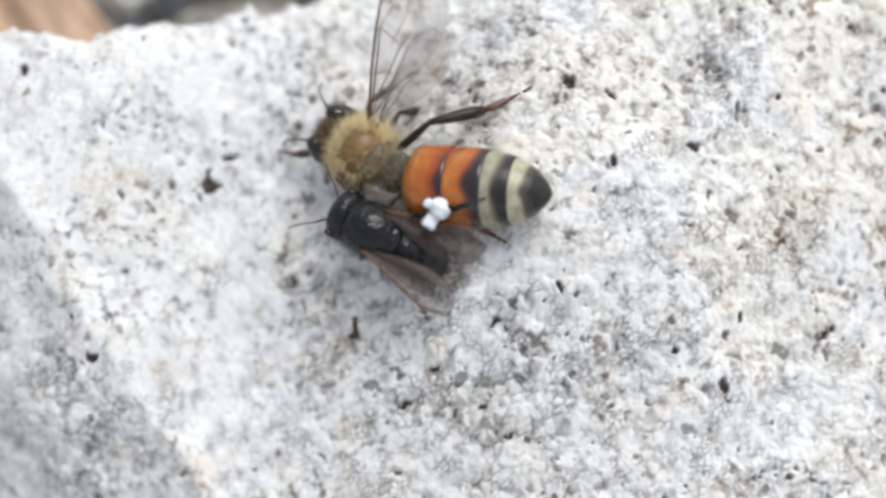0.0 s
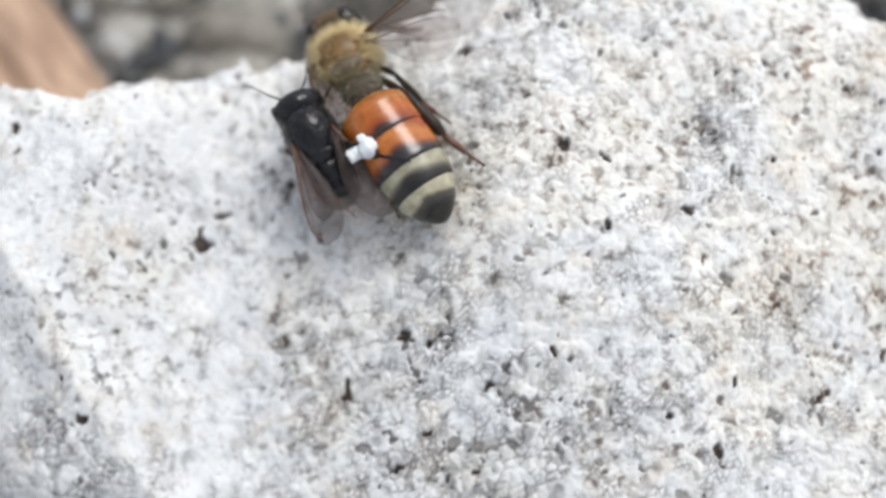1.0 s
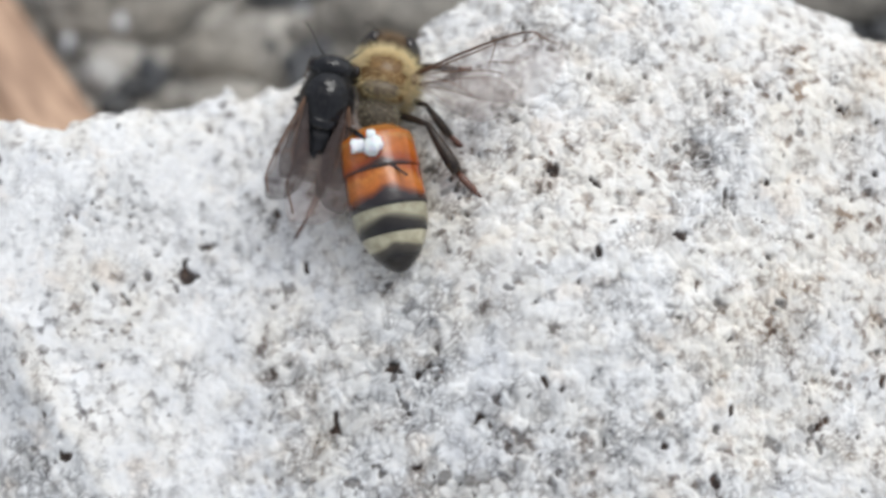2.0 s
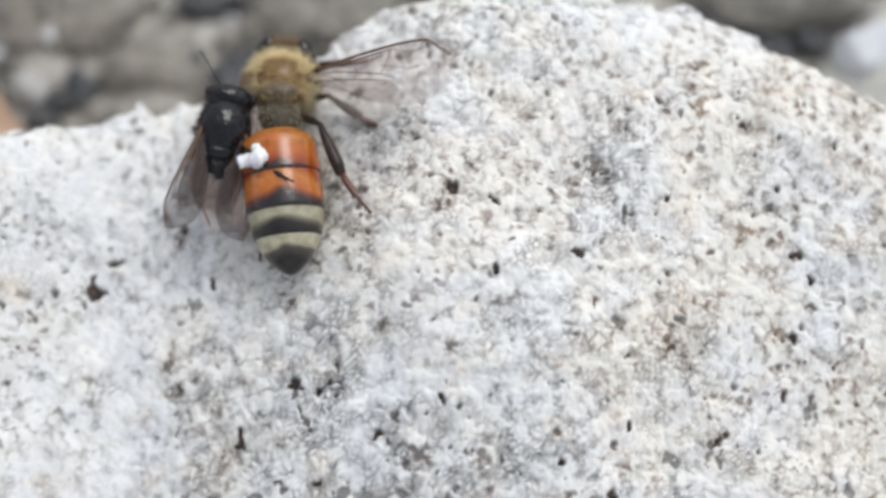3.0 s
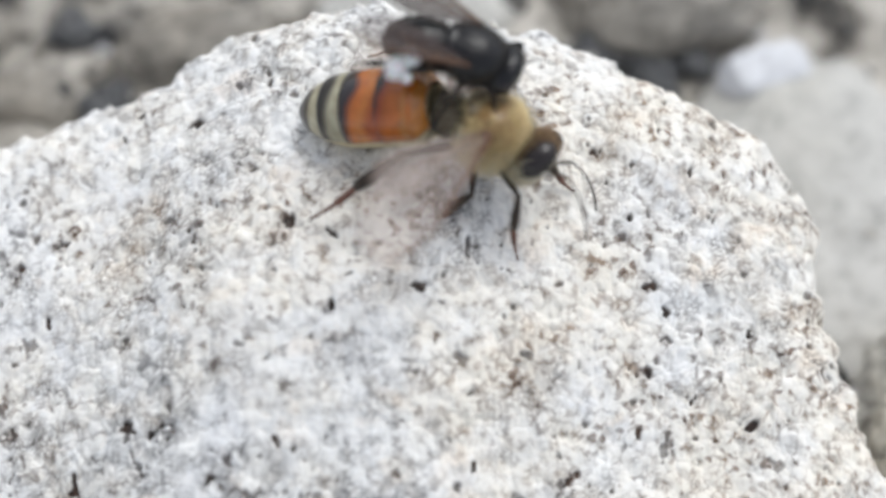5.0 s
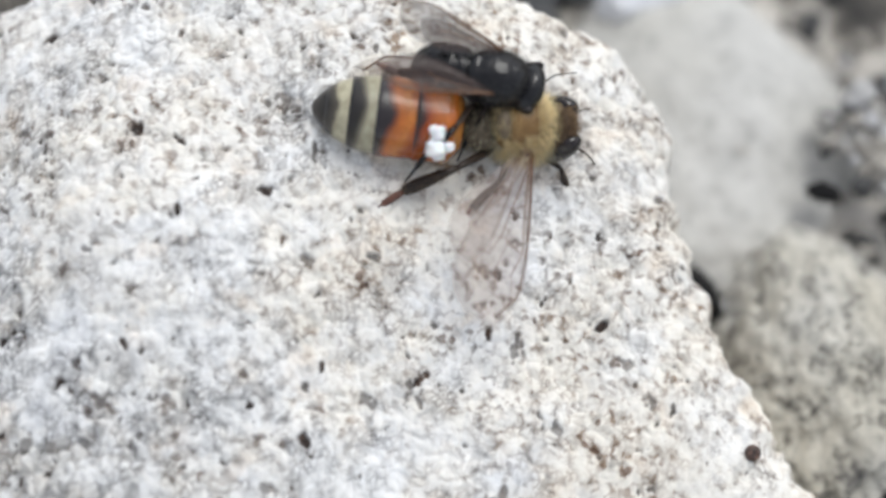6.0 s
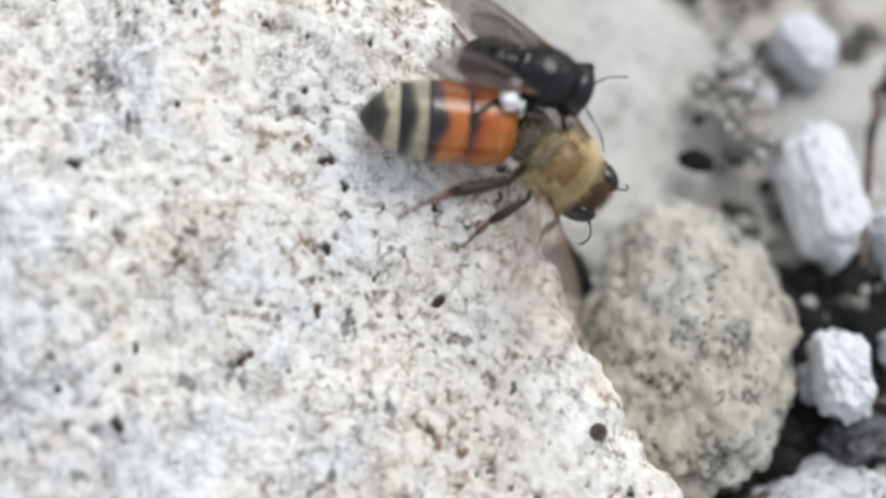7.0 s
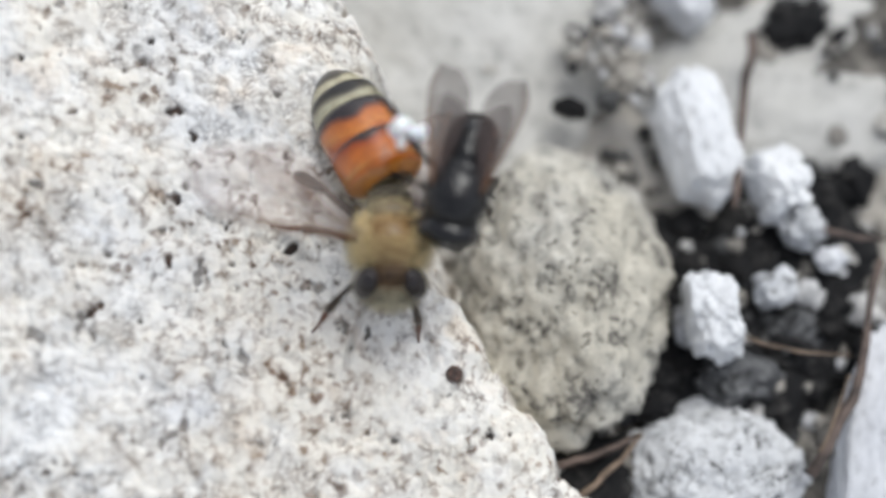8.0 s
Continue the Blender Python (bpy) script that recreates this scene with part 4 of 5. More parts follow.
def leg(name, parent, coxa, side, reach, scale, tarsus_mat, widths, at, broad=1.0):
    """A leg hung at its coxa. Locally it reaches along y (side) and its foot lies below: thigh, then shin, then foot."""
    w1, w2, w3 = widths
    L = reach
    knee, ankle, foot = Vector((0.02 * L, side * 0.33 * L, 0.14 * L)), Vector((-0.02 * L, side * 0.66 * L, -0.03 * L)), Vector((0, side * L, -0.12 * L))
    pts = lambda a, b, n: [a.lerp(b, i / n) for i in range(n + 1)]  # noqa: E731
    thigh = part(name, rod(pts(Vector((0, 0, 0)), knee, 5), [w1 * k for k in (0.75, 1.0, 1.05, 1.0, 0.85, 0.7)], LEG_DARK, name), parent, "", at)
    shin = part("shin", rod(pts(knee, ankle, 5), [w2 * k for k in (0.55, 0.75, 0.95, 1.1, 1.15, 0.9)], LEG_DARK if tarsus_mat is LEG_RED else tarsus_mat, "shin", 8, broad), thigh)
    steps, rad = [], []
    for s, r in (((0.0, 0.9), (0.15, 1.2), (0.42, 1.15), (0.5, 0.6), (0.52, 0.62), (0.62, 0.7), (0.65, 0.45), (0.74, 0.6), (0.77, 0.4), (0.87, 0.55), (0.9, 0.4), (0.98, 0.6), (1.0, 0.3))):
        steps.append(ankle.lerp(foot, s) + Vector((0, 0, -0.02 * L * math.sin(s * math.pi))))
        rad.append(w3 * r)
    part("foot", rod(steps, rad, tarsus_mat, "foot"), thigh, "reddish-brown jointed foot" if tarsus_mat is LEG_RED else "")
    part("spines", fuzz(shin.data, 90, 0.03 * scale, BROWN_HAIR, "spines", 5, (0, side * 0.6, 0), thick=0.0008), thigh)
    return thigh


def feeler(name, parent, side, mat, scale, spread, at):
    """An elbowed antenna: a straight base and a ringed whip."""
    s = scale
    base = part(name, rod([(0, 0, 0), (0.06 * s, side * 0.05 * s * spread, 0.05 * s), (0.11 * s, side * 0.09 * s * spread, 0.09 * s)], [0.009 * s, 0.008 * s, 0.008 * s], mat, name), parent, "", at)
    p0, pts, rad = Vector((0.11, side * 0.09 * spread, 0.09)) * s, [], []
    for i in range(23):
        t = i / 22
        pts.append(p0 + Vector((0.30 * t, side * 0.10 * t * spread, 0.02 * t - 0.16 * t * t)) * s)
        rad.append((0.0068 if i % 2 else 0.0058) * s * (0.8 + 0.3 * t))
    part("whip", rod(pts, rad, mat, "whip", 7), base)
    return base


def build_honeybee():
    bee = new("honeybee")
    tagged(bee, "golden-fuzzed honeybee with orange and black banded abdomen, one wing spread", "honeybee")
    # thorax with its coat
    def hump(p, s, a):
        return p + Vector((0, 0, 0.018 * (1 - s * s) * max(math.sin(a), 0)))
    th = blob((0.158, 0.170, 0.155), THORAX_SHELL, "thorax", shape=hump, power=0.85)
    thorax = part("thorax", th, bee, "thorax under dense golden fuzz")
    part("fuzz", fuzz(th, 7500, 0.060, GOLD_HAIR, "fuzz", 11, (-0.15, 0, 0.10), lambda c: c.x > -0.12 and not ((c.y / 0.105) ** 2 + ((c.x + 0.05) / 0.085) ** 2 < 1 and c.z > 0.05), 0.0010), thorax, "dense golden fuzz")
    part("side_fuzz", fuzz(th, 2600, 0.065, PALE_HAIR, "side_fuzz", 12, (-0.2, 0, -0.1), lambda c: c.z < 0.02), thorax, "paler fuzz low on the sides")
    part("back_fuzz", fuzz(th, 260, 0.030, GOLD_HAIR, "back_fuzz", 14, (-0.6, 0, 0.05), lambda c: abs(c.y) < 0.095 and -0.13 < c.x < 0.045 and c.z > 0.08, 0.0009), thorax, "thin short fuzz on the bare brown back")
    sc = blob((0.050, 0.10, 0.045), chitin("scutellum", [(0.3, (0.07, 0.05, 0.03)), (0.7, (0.15, 0.11, 0.065))], 0.45, coat=0.1), "scutellum")
    part("scutellum", sc, thorax, "smooth brown hump", pose(-0.122 * CM, 0, 0.100 * CM))
    part("scutellum_fuzz", fuzz(sc, 420, 0.045, GOLD_HAIR, "scutellum_fuzz", 15, (-0.7, 0, 0.1)), thorax, "golden fringe behind the back", pose(-0.122 * CM, 0, 0.100 * CM))
    pp = blob((0.105, 0.122, 0.108), chitin("waist_shell", [(0.3, (0.045, 0.036, 0.026)), (0.7, (0.13, 0.105, 0.075))], 0.6, coat=0.0, spec=0.2), "propodeum")
    waist = part("waist", pp, bee, "dark grey-brown hairy waist", pose(-0.215 * CM, 0, -0.035 * CM))
    part("waist_fuzz", fuzz(pp, 700, 0.034, PALE_HAIR, "waist_fuzz", 13, (-0.6, 0, 0.1)), waist)
    for side in (1, -1):
        part("wing_root", blob((0.04, 0.03, 0.03), LEG_RED, "wing_root", 8, 12), bee, "reddish wing hinge", pose(-0.01 * CM, side * 0.15 * CM, 0.075 * CM))

    # head
    def face(p, s, a):
        w = 1 - 0.32 * max(-p.z / 0.15, 0)
        return Vector((p.x, p.y * w, p.z))
    hd = blob((0.078, 0.155, 0.142), HEAD_SHELL, "head", shape=face, power=0.9)
    head = part("head", hd, bee, "dark head with brown fuzz and large black eyes", pose(0.19 * CM, 0, -0.02 * CM, 0, 24, 0))
    part("head_fuzz", fuzz(hd, 900, 0.050, BROWN_HAIR, "head_fuzz", 21, (0.0, 0, 0.3), lambda c: abs(c.y) < 0.06 and c.z > 0.05), head, "short brown fuzz on the crown")
    part("face_fuzz", fuzz(hd, 3600, 0.036, PALE_HAIR, "face_fuzz", 22, (0.3, 0, -0.2), lambda c: c.x > -0.03 and c.z < 0.085), head, "pale fuzz on the face")
    for side in (1, -1):
        eye = blob((0.070, 0.058, 0.108), EYE, "eye", 14, 20)
        part("eye", eye, head, "large glossy black compound eye", pose(0.026 * CM, side * 0.112 * CM, 0.048 * CM, side * 16, 6, side * -8))
        feeler("antenna", head, side, LEG_DARK, 0.9, 1.0, pose(0.072 * CM, side * 0.035 * CM, 0.0))
        part("mandible", blob((0.02, 0.018, 0.04), LEG_RED, "mandible", 8, 10), head, "", pose(0.03 * CM, side * 0.03 * CM, -0.145 * CM, side * 15, 20, 0))
    for y, z in ((0, 0.128), (0.028, 0.118), (-0.028, 0.118)):
        part("ocellus", blob((0.012, 0.012, 0.012), EYE, "ocellus", 6, 8), head, "", pose(0.045 * CM, y * CM, z * CM))

    # abdomen, hung at the waist; its parts run backwards along -x
    def half(s):  # half width along the abdomen, 0 in front to 1 at the tip
        return 0.189 * min(1, (s / 0.10 + 0.45) ** 0.5 * 0.92) * max(0.0, 1 - max(0, (s - 0.42) / 0.58) ** 2.6) ** 0.72 + 0.004
    LEN = 0.76
    belly = tube([(-LEN * s, 0, -0.03, half(s) * 1.0, half(s) * 0.84) for s in [i / 18 for i in range(19)]], BELLY, "abdomen", 24)
    abdomen = part("abdomen", belly, bee, "banded abdomen with tan underside", pose(-0.315 * CM, 0, -0.02 * CM))
    plates = (("tergite", 0.00, 0.10, ORANGE_BAND, "short brown-orange front plate"), ("tergite", 0.085, 0.31, ORANGE_BAND, "glossy orange plate with a dark rear edge"),
              ("tergite", 0.29, 0.57, AMBER_BAND, "amber plate with a broad glossy black rear band"), ("tergite", 0.55, 0.75, PALE_BAND, "grey-felted plate with a dark rear band"),
              ("tergite", 0.73, 0.905, CREAM_BAND, "cream-felted plate with a dark rear edge"), ("tergite", 0.89, 1.0, TIP_SHELL, "pointed black tail plate"))
    for i, (nm, a, b, mat, lab) in enumerate(plates):
        rings = []
        for k in range(11):
            s = a + (b - a) * k / 10
            lift = (1.02 + 0.035 * (k / 10)) if i else 1.0
            rings.append((-LEN * s, 0, -0.01, half(s) * lift, half(s) * 0.93 * lift))
        me = tube(rings, mat, nm, 30, (-0.12, math.pi + 0.12), band=True)
        for vt, bv in zip(me.vertices, me.attributes["band"].data):  # the dark edge is broadest along the back, with a point in the middle
            a0 = math.atan2(vt.co.y / CM, max(vt.co.z / CM + 0.01, 0.001))
            bv.value += 0.10 * math.exp(-(a0 / 0.25) ** 2) - (0.22 if i < 3 else 0.10) * min(abs(a0) / 1.3, 1) ** 2 - (0.45 if i == 0 else 0)
        pl = part(nm, me, abdomen, lab)
        so = pl.modifiers.new("thickness", "SOLIDIFY")
        so.thickness, so.offset = 0.006 * CM, -1
        if i in (3, 4):
            part("felt", fuzz(me, 1700, 0.018, PALE_HAIR, "felt", 30 + i, (-1.2, 0, 0), lambda c, a=a, b=b: -c.x / LEN < a + (b - a) * 0.62, 0.0008), abdomen, "short pale felt")
        if i == 0:
            part("felt", fuzz(me, 500, 0.035, PALE_HAIR, "felt", 40, (-0.6, 0, 0), lambda c: c.x > -0.06, 0.0009), abdomen, "pale fringe at the front edge")
    part("fringe", fuzz(belly, 1600, 0.03, PALE_HAIR, "fringe", 44, (-0.9, 0, -0.1), lambda c: c.z < -0.02), abdomen, "pale fringe along the underside")

    # legs and wings; the rows of motions() turn the ones that stir
    legs = {}
    for nm, side, x, y, reach, wd in (("hind_leg", -1, -0.12, 0.09, 0.80, (0.022, 0.031, 0.017)), ("hind_leg", 1, -0.12, 0.09, 0.80, (0.022, 0.031, 0.017)),
                                      ("middle_leg", -1, -0.02, 0.10, 0.56, (0.019, 0.022, 0.014)), ("middle_leg", 1, -0.02, 0.10, 0.56, (0.019, 0.022, 0.014)),
                                      ("front_leg", -1, 0.10, 0.09, 0.48, (0.018, 0.020, 0.014)), ("front_leg", 1, 0.10, 0.09, 0.48, (0.018, 0.020, 0.014))):
        turn = {"hind_leg": 55, "middle_leg": 15, "front_leg": -50}[nm]
        legs[nm, side] = leg(nm, bee, None, side, reach, 1.0, LEG_RED, wd, pose(x * CM, side * y * CM, -0.10 * CM, side * -12, 0, side * turn), 1.0)
    wings = {}
    for side in (1, -1):
        sw, dip = (10, 10) if side < 0 else (80, -16)
        wings["fore", side] = wing("forewing", 0.90, 0.30, CLEAR_WING, bee, pose(0.0, side * 0.165 * CM, 0.085 * CM, side * dip, 0, side * sw), "clear veined forewing", side, FORE_VEINS, 0.0034)
        wings["hind", side] = wing("hindwing", 0.62, 0.20, CLEAR_WING, bee, pose(-0.045 * CM, side * 0.16 * CM, 0.07 * CM, side * dip, 0, side * (sw + 6)), "clear veined hindwing", side, HIND_VEINS, 0.0030)
    return bee, head, abdomen, legs, wings


def build_stingless_bee():
    bee = new("stingless_bee")
    tagged(bee, "small glossy black stingless bee with smoky wings, clinging to the honeybee", "bee")
    th = blob((0.150, 0.130, 0.118), DULL_JET, "thorax", power=0.8)
    thorax = part("thorax", th, bee, "black thorax with sparse short hair")
    part("hair", fuzz(th, 2400, 0.026, BLACK_HAIR, "hair", 61, (-0.5, 0, 0.1), thick=0.0009), thorax)
    part("scutellum", blob((0.038, 0.072, 0.03), DULL_JET, "scutellum", 8, 14), thorax, "", pose(-0.10 * CM, 0, 0.075 * CM))
    def droop(p, s, a):
        return p + Vector((0, 0, -0.05 * ((1 - s) / 2) ** 2))
    ab = blob((0.165, 0.114, 0.098), JET, "abdomen", shape=droop, power=0.8)
    abd = part("abdomen", ab, bee, "glossy black abdomen", pose(-0.235 * CM, 0, -0.02 * CM, 0, -8, 0))
    for i in range(4):
        s = 0.45 - 0.3 * i
        r = math.sin(math.acos(-s)) ** 0.8
        ring = [(0.165 * (s + d), 0, -0.05 * ((1 - s) / 2) ** 2, 0.114 * r * q, 0.098 * r * q) for d, q in ((0.10, 0.99), (0.0, 1.035), (-0.06, 1.02), (-0.08, 0.98))]
        part("tergite", tube(ring, JET, "tergite", 22, cap=False), abd)
    hd = blob((0.070, 0.126, 0.108), DULL_JET, "head", power=0.9)
    head = part("head", hd, bee, "black head with large eyes", pose(0.138 * CM, 0, -0.04 * CM, 0, 30, 0))
    for side in (1, -1):
        part("eye", blob((0.034, 0.024, 0.064), EYE, "eye", 10, 14), head, "glossy black eye", pose(0.008 * CM, side * 0.100 * CM, 0.012 * CM, side * -8, 0, 0))
        feeler("antenna", head, side, JET, 0.52, 1.6, pose(0.05 * CM, side * 0.025 * CM, 0.0))
        part("mandible", blob((0.014, 0.012, 0.03), LEG_RED, "mandible", 8, 10), head, "", pose(0.02 * CM, side * 0.02 * CM, -0.085 * CM, side * 15, 0, 0))
    legs = {}
    for nm, side, x, reach, wd, turn in (("front_leg", 1, 0.06, 0.30, (0.014, 0.014, 0.009), -40), ("front_leg", -1, 0.06, 0.30, (0.014, 0.014, 0.009), -40),
                                         ("middle_leg", 1, 0.0, 0.34, (0.014, 0.015, 0.009), 15), ("middle_leg", -1, 0.0, 0.34, (0.014, 0.015, 0.009), 15),
                                         ("hind_leg", 1, -0.06, 0.46, (0.015, 0.030, 0.012), 58), ("hind_leg", -1, -0.06, 0.46, (0.015, 0.034, 0.012), 58)):
        tuck = 15 if side < 0 else 68
        legs[nm, side] = leg(nm, bee, None, side, reach, 0.6, JET, wd, pose(x * CM, side * 0.06 * CM, -0.06 * CM, side * -tuck, 0, side * turn), 0.6)
    # white resin carried on the hind shin
    load = blob((0.043, 0.043, 0.038), RESIN, "resin_load", 10, 14, shape=lambda p, s, a: p * (1 + 0.22 * math.sin(3 * a + 5 * s)))
    shin = legs["hind_leg", -1]
    part("resin_load", load, shin, "lump of white resin", pose(0.01 * CM, -0.285 * CM, 0.055 * CM))
    part("resin_load", blob((0.034, 0.036, 0.032), RESIN, "resin_load", 10, 12, shape=lambda p, s, a: p * (1 + 0.25 * math.sin(2 * a + 4 * s))), shin, "lump of white resin", pose(-0.035 * CM, -0.225 * CM, 0.068 * CM))
    part("resin_load", blob((0.022, 0.024, 0.020), RESIN, "resin_load", 8, 10, shape=lambda p, s, a: p * (1 + 0.2 * math.sin(2 * a + 3 * s))), shin, "lump of white resin", pose(0.045 * CM, -0.235 * CM, 0.058 * CM))
    wings = {}
    for side in (1, -1):
        wings["fore", side] = wing("forewing", 0.50, 0.145, SMOKY_WING, bee, pose(0.0, side * 0.092 * CM, 0.078 * CM, side * 14, 0, side * 81), "smoky brown forewing", side, FORE_VEINS[:6], 0.0024)
        wings["hind", side] = wing("hindwing", 0.36, 0.10, SMOKY_WING, bee, pose(-0.03 * CM, side * 0.092 * CM, 0.062 * CM, side * 12, 0, side * 84), "smoky brown hindwing", side, HIND_VEINS[:2], 0.0022)
    bee.scale = (1.12, 1.12, 1.12)
    return bee, legs, wings


honeybee, bee_head, bee_abdomen, bee_legs, bee_wings = build_honeybee()
stingless, small_legs, small_wings = build_stingless_bee()


# ---- what moves: seconds, place in centimetres, turn in degrees; parts in their insect's space ----
BEE = [
    (0, -1.435, 0.186, 1.758, -17.7, 8.9, 143.3),
    (0.3, -1.377, 0.501, 1.809, -5.7, 4.1, 109.9),
    (0.5, -1.426, 0.682, 1.832, -13.7, 7.4, 117.7),
    (0.7, -1.579, 0.795, 1.823, -18.2, 12.0, 125.2),
    (1, -1.501, 1.041, 1.865, -15.9, 10.6, 112.3),
    (1.2, -1.617, 0.896, 1.830, -30.7, 19.9, 151.4),
    (1.75, -1.377, 1.037, 1.825, -9.8, 8.3, 109.1),
    (2.3, -1.137, 1.177, 1.821, 13.3, 13.7, 66.1),
    (2.5, -1.218, 1.250, 1.823, -4.8, 12.0, 99.8),
    (3, -1.253, 1.178, 1.813, 2.5, 13.0, 89.0),
    (3.5, -0.987, 1.217, 1.852, 8.4, 16.6, 47.8),
    (3.8, -0.787, 1.232, 1.919, -0.3, 9.4, 30.8),
    (4, -0.527, 1.210, 2.029, -17.0, 6.1, 9.5),
    (4.2, -0.354, 1.216, 2.081, -27.3, -4.1, 6.1),
    (4.5, 0.006, 1.051, 2.283, -33.1, -4.1, -1.4),
    (4.7, 0.386, 1.005, 2.273, -29.5, -3.2, -3.9),
    (5, 0.685, 0.819, 2.252, -27.9, 5.9, -29.8),
    (5.2, 0.827, 0.686, 2.160, -23.9, 5.6, -28.4),
    (6.3, 2.025, 0.423, 1.708, 20.3, 12.5, 8.5),
    (6.5, 2.323, 0.322, 1.645, 20.4, 10.7, -1.3),
    (6.8, 2.633, 0.199, 1.542, 18.7, 25.4, -24.9),
    (7, 2.655, 0.157, 1.543, 16.0, 28.8, -36.0),
    (7.2, 2.799, -0.041, 1.458, 10.8, 28.4, -50.9),
    (7.5, 2.751, -0.081, 1.464, 4.4, 26.6, -69.6),
    (7.7, 2.700, -0.212, 1.455, 1.4, 18.7, -82.3),
    (8, 2.515, -0.560, 1.600, -5.3, -4.3, -93.8),
]
HEAD = [
    (0, 0.155, -0.000, -0.020, 0.0, 24.0, -0.6),
    (0.3, 0.154, -0.010, -0.020, 0.0, 24.0, -11.2),
    (0.5, 0.154, -0.009, -0.020, 0.0, 24.0, -10.6),
    (0.7, 0.155, -0.000, -0.020, 0.0, 24.0, -0.5),
    (1, 0.155, -0.005, -0.020, 0.0, 24.0, -5.2),
    (1.2, 0.148, 0.026, -0.020, 0.0, 24.0, 30.9),
    (2.3, 0.154, -0.008, -0.020, 0.0, 24.0, -9.4),
    (2.5, 0.155, 0.005, -0.020, 0.0, 24.0, 5.6),
    (3, 0.155, -0.005, -0.020, 0.0, 24.0, -6.0),
    (3.5, 0.152, -0.018, -0.020, 0.0, 24.0, -20.7),
    (3.8, 0.180, -0.022, -0.020, -10.0, 24.0, -26.4),
    (4, 0.211, -0.019, -0.020, -20.0, 24.0, -22.3),
    (4.2, 0.213, -0.015, -0.020, -20.0, 24.0, -17.0),
    (4.5, 0.212, -0.016, -0.020, -20.0, 24.0, -18.3),
    (4.7, 0.213, -0.013, -0.020, -20.0, 18.0, -14.7),
    (5, 0.215, -0.003, -0.020, -20.0, 16.0, -3.1),
    (5.2, 0.215, -0.004, -0.020, -20.0, 16.0, -4.7),
    (6.3, 0.155, 0.001, -0.020, 0.0, 40.0, 1.3),
    (6.5, 0.155, 0.003, -0.020, 0.0, 40.0, 3.2),
    (6.8, 0.155, 0.003, -0.020, 0.0, 40.0, 3.9),
    (7, 0.155, 0.001, -0.020, 0.0, 40.0, 0.7),
    (7.2, 0.155, -0.004, -0.020, 0.0, 40.0, -5.1),
    (7.5, 0.175, -0.004, -0.020, 0.0, 24.0, -4.2),
    (7.7, 0.185, -0.006, -0.020, 0.0, 10.0, -7.1),
    (8, 0.205, -0.000, -0.020, 0.0, -14.0, -0.0),
]
ABDOMEN = [
    (0, -0.315, 0.000, -0.020, -10.1, -0.1, 25.6),
    (0.3, -0.315, 0.000, -0.020, -17.9, 3.4, 41.2),
    (0.5, -0.315, -0.000, -0.020, -10.3, -4.5, 18.6),
    (0.7, -0.315, 0.000, -0.020, -11.6, -10.2, 19.2),
    (1, -0.315, 0.000, -0.020, -5.6, -18.2, 7.0),
    (1.2, -0.315, 0.000, -0.020, 14.4, -5.3, -25.7),
    (2.3, -0.315, 0.000, -0.020, -21.2, -17.8, 34.4),
    (2.5, -0.315, 0.000, -0.020, 6.5, -20.4, -11.0),
    (3, -0.315, 0.000, -0.020, -7.3, -22.2, 8.9),
    (3.5, -0.315, 0.000, -0.020, -22.9, -27.8, 36.6),
    (3.8, -0.315, -0.000, -0.020, -21.5, -26.6, 40.6),
    (4, -0.315, 0.000, -0.020, -17.6, -39.5, 45.0),
    (4.2, -0.315, 0.000, -0.020, -2.7, -33.8, 30.0),
    (4.5, -0.315, 0.000, -0.020, 19.1, -39.5, -0.3),
    (4.7, -0.315, 0.000, -0.020, 16.8, -28.5, -8.4),
    (5, -0.315, 0.000, -0.020, 16.5, -34.4, 1.8),
    (5.2, -0.315, -0.000, -0.020, 12.2, -24.8, 5.2),
    (6.3, -0.315, 0.000, -0.020, 3.7, -3.9, -11.6),
    (6.5, -0.315, 0.000, -0.020, -0.0, 0.6, 0.2),
    (6.8, -0.315, 0.000, -0.020, -9.1, -6.8, 24.8),
    (7, -0.315, 0.000, -0.020, -10.7, -9.1, 35.9),
    (7.2, -0.315, 0.000, -0.020, -10.1, -3.9, 50.2),
    (7.5, -0.315, 0.000, -0.020, -2.8, -4.9, 41.9),
    (7.7, -0.315, 0.000, -0.020, 4.9, 2.4, 44.6),
    (8, -0.315, 0.000, -0.020, 4.8, -6.2, 24.6),
]
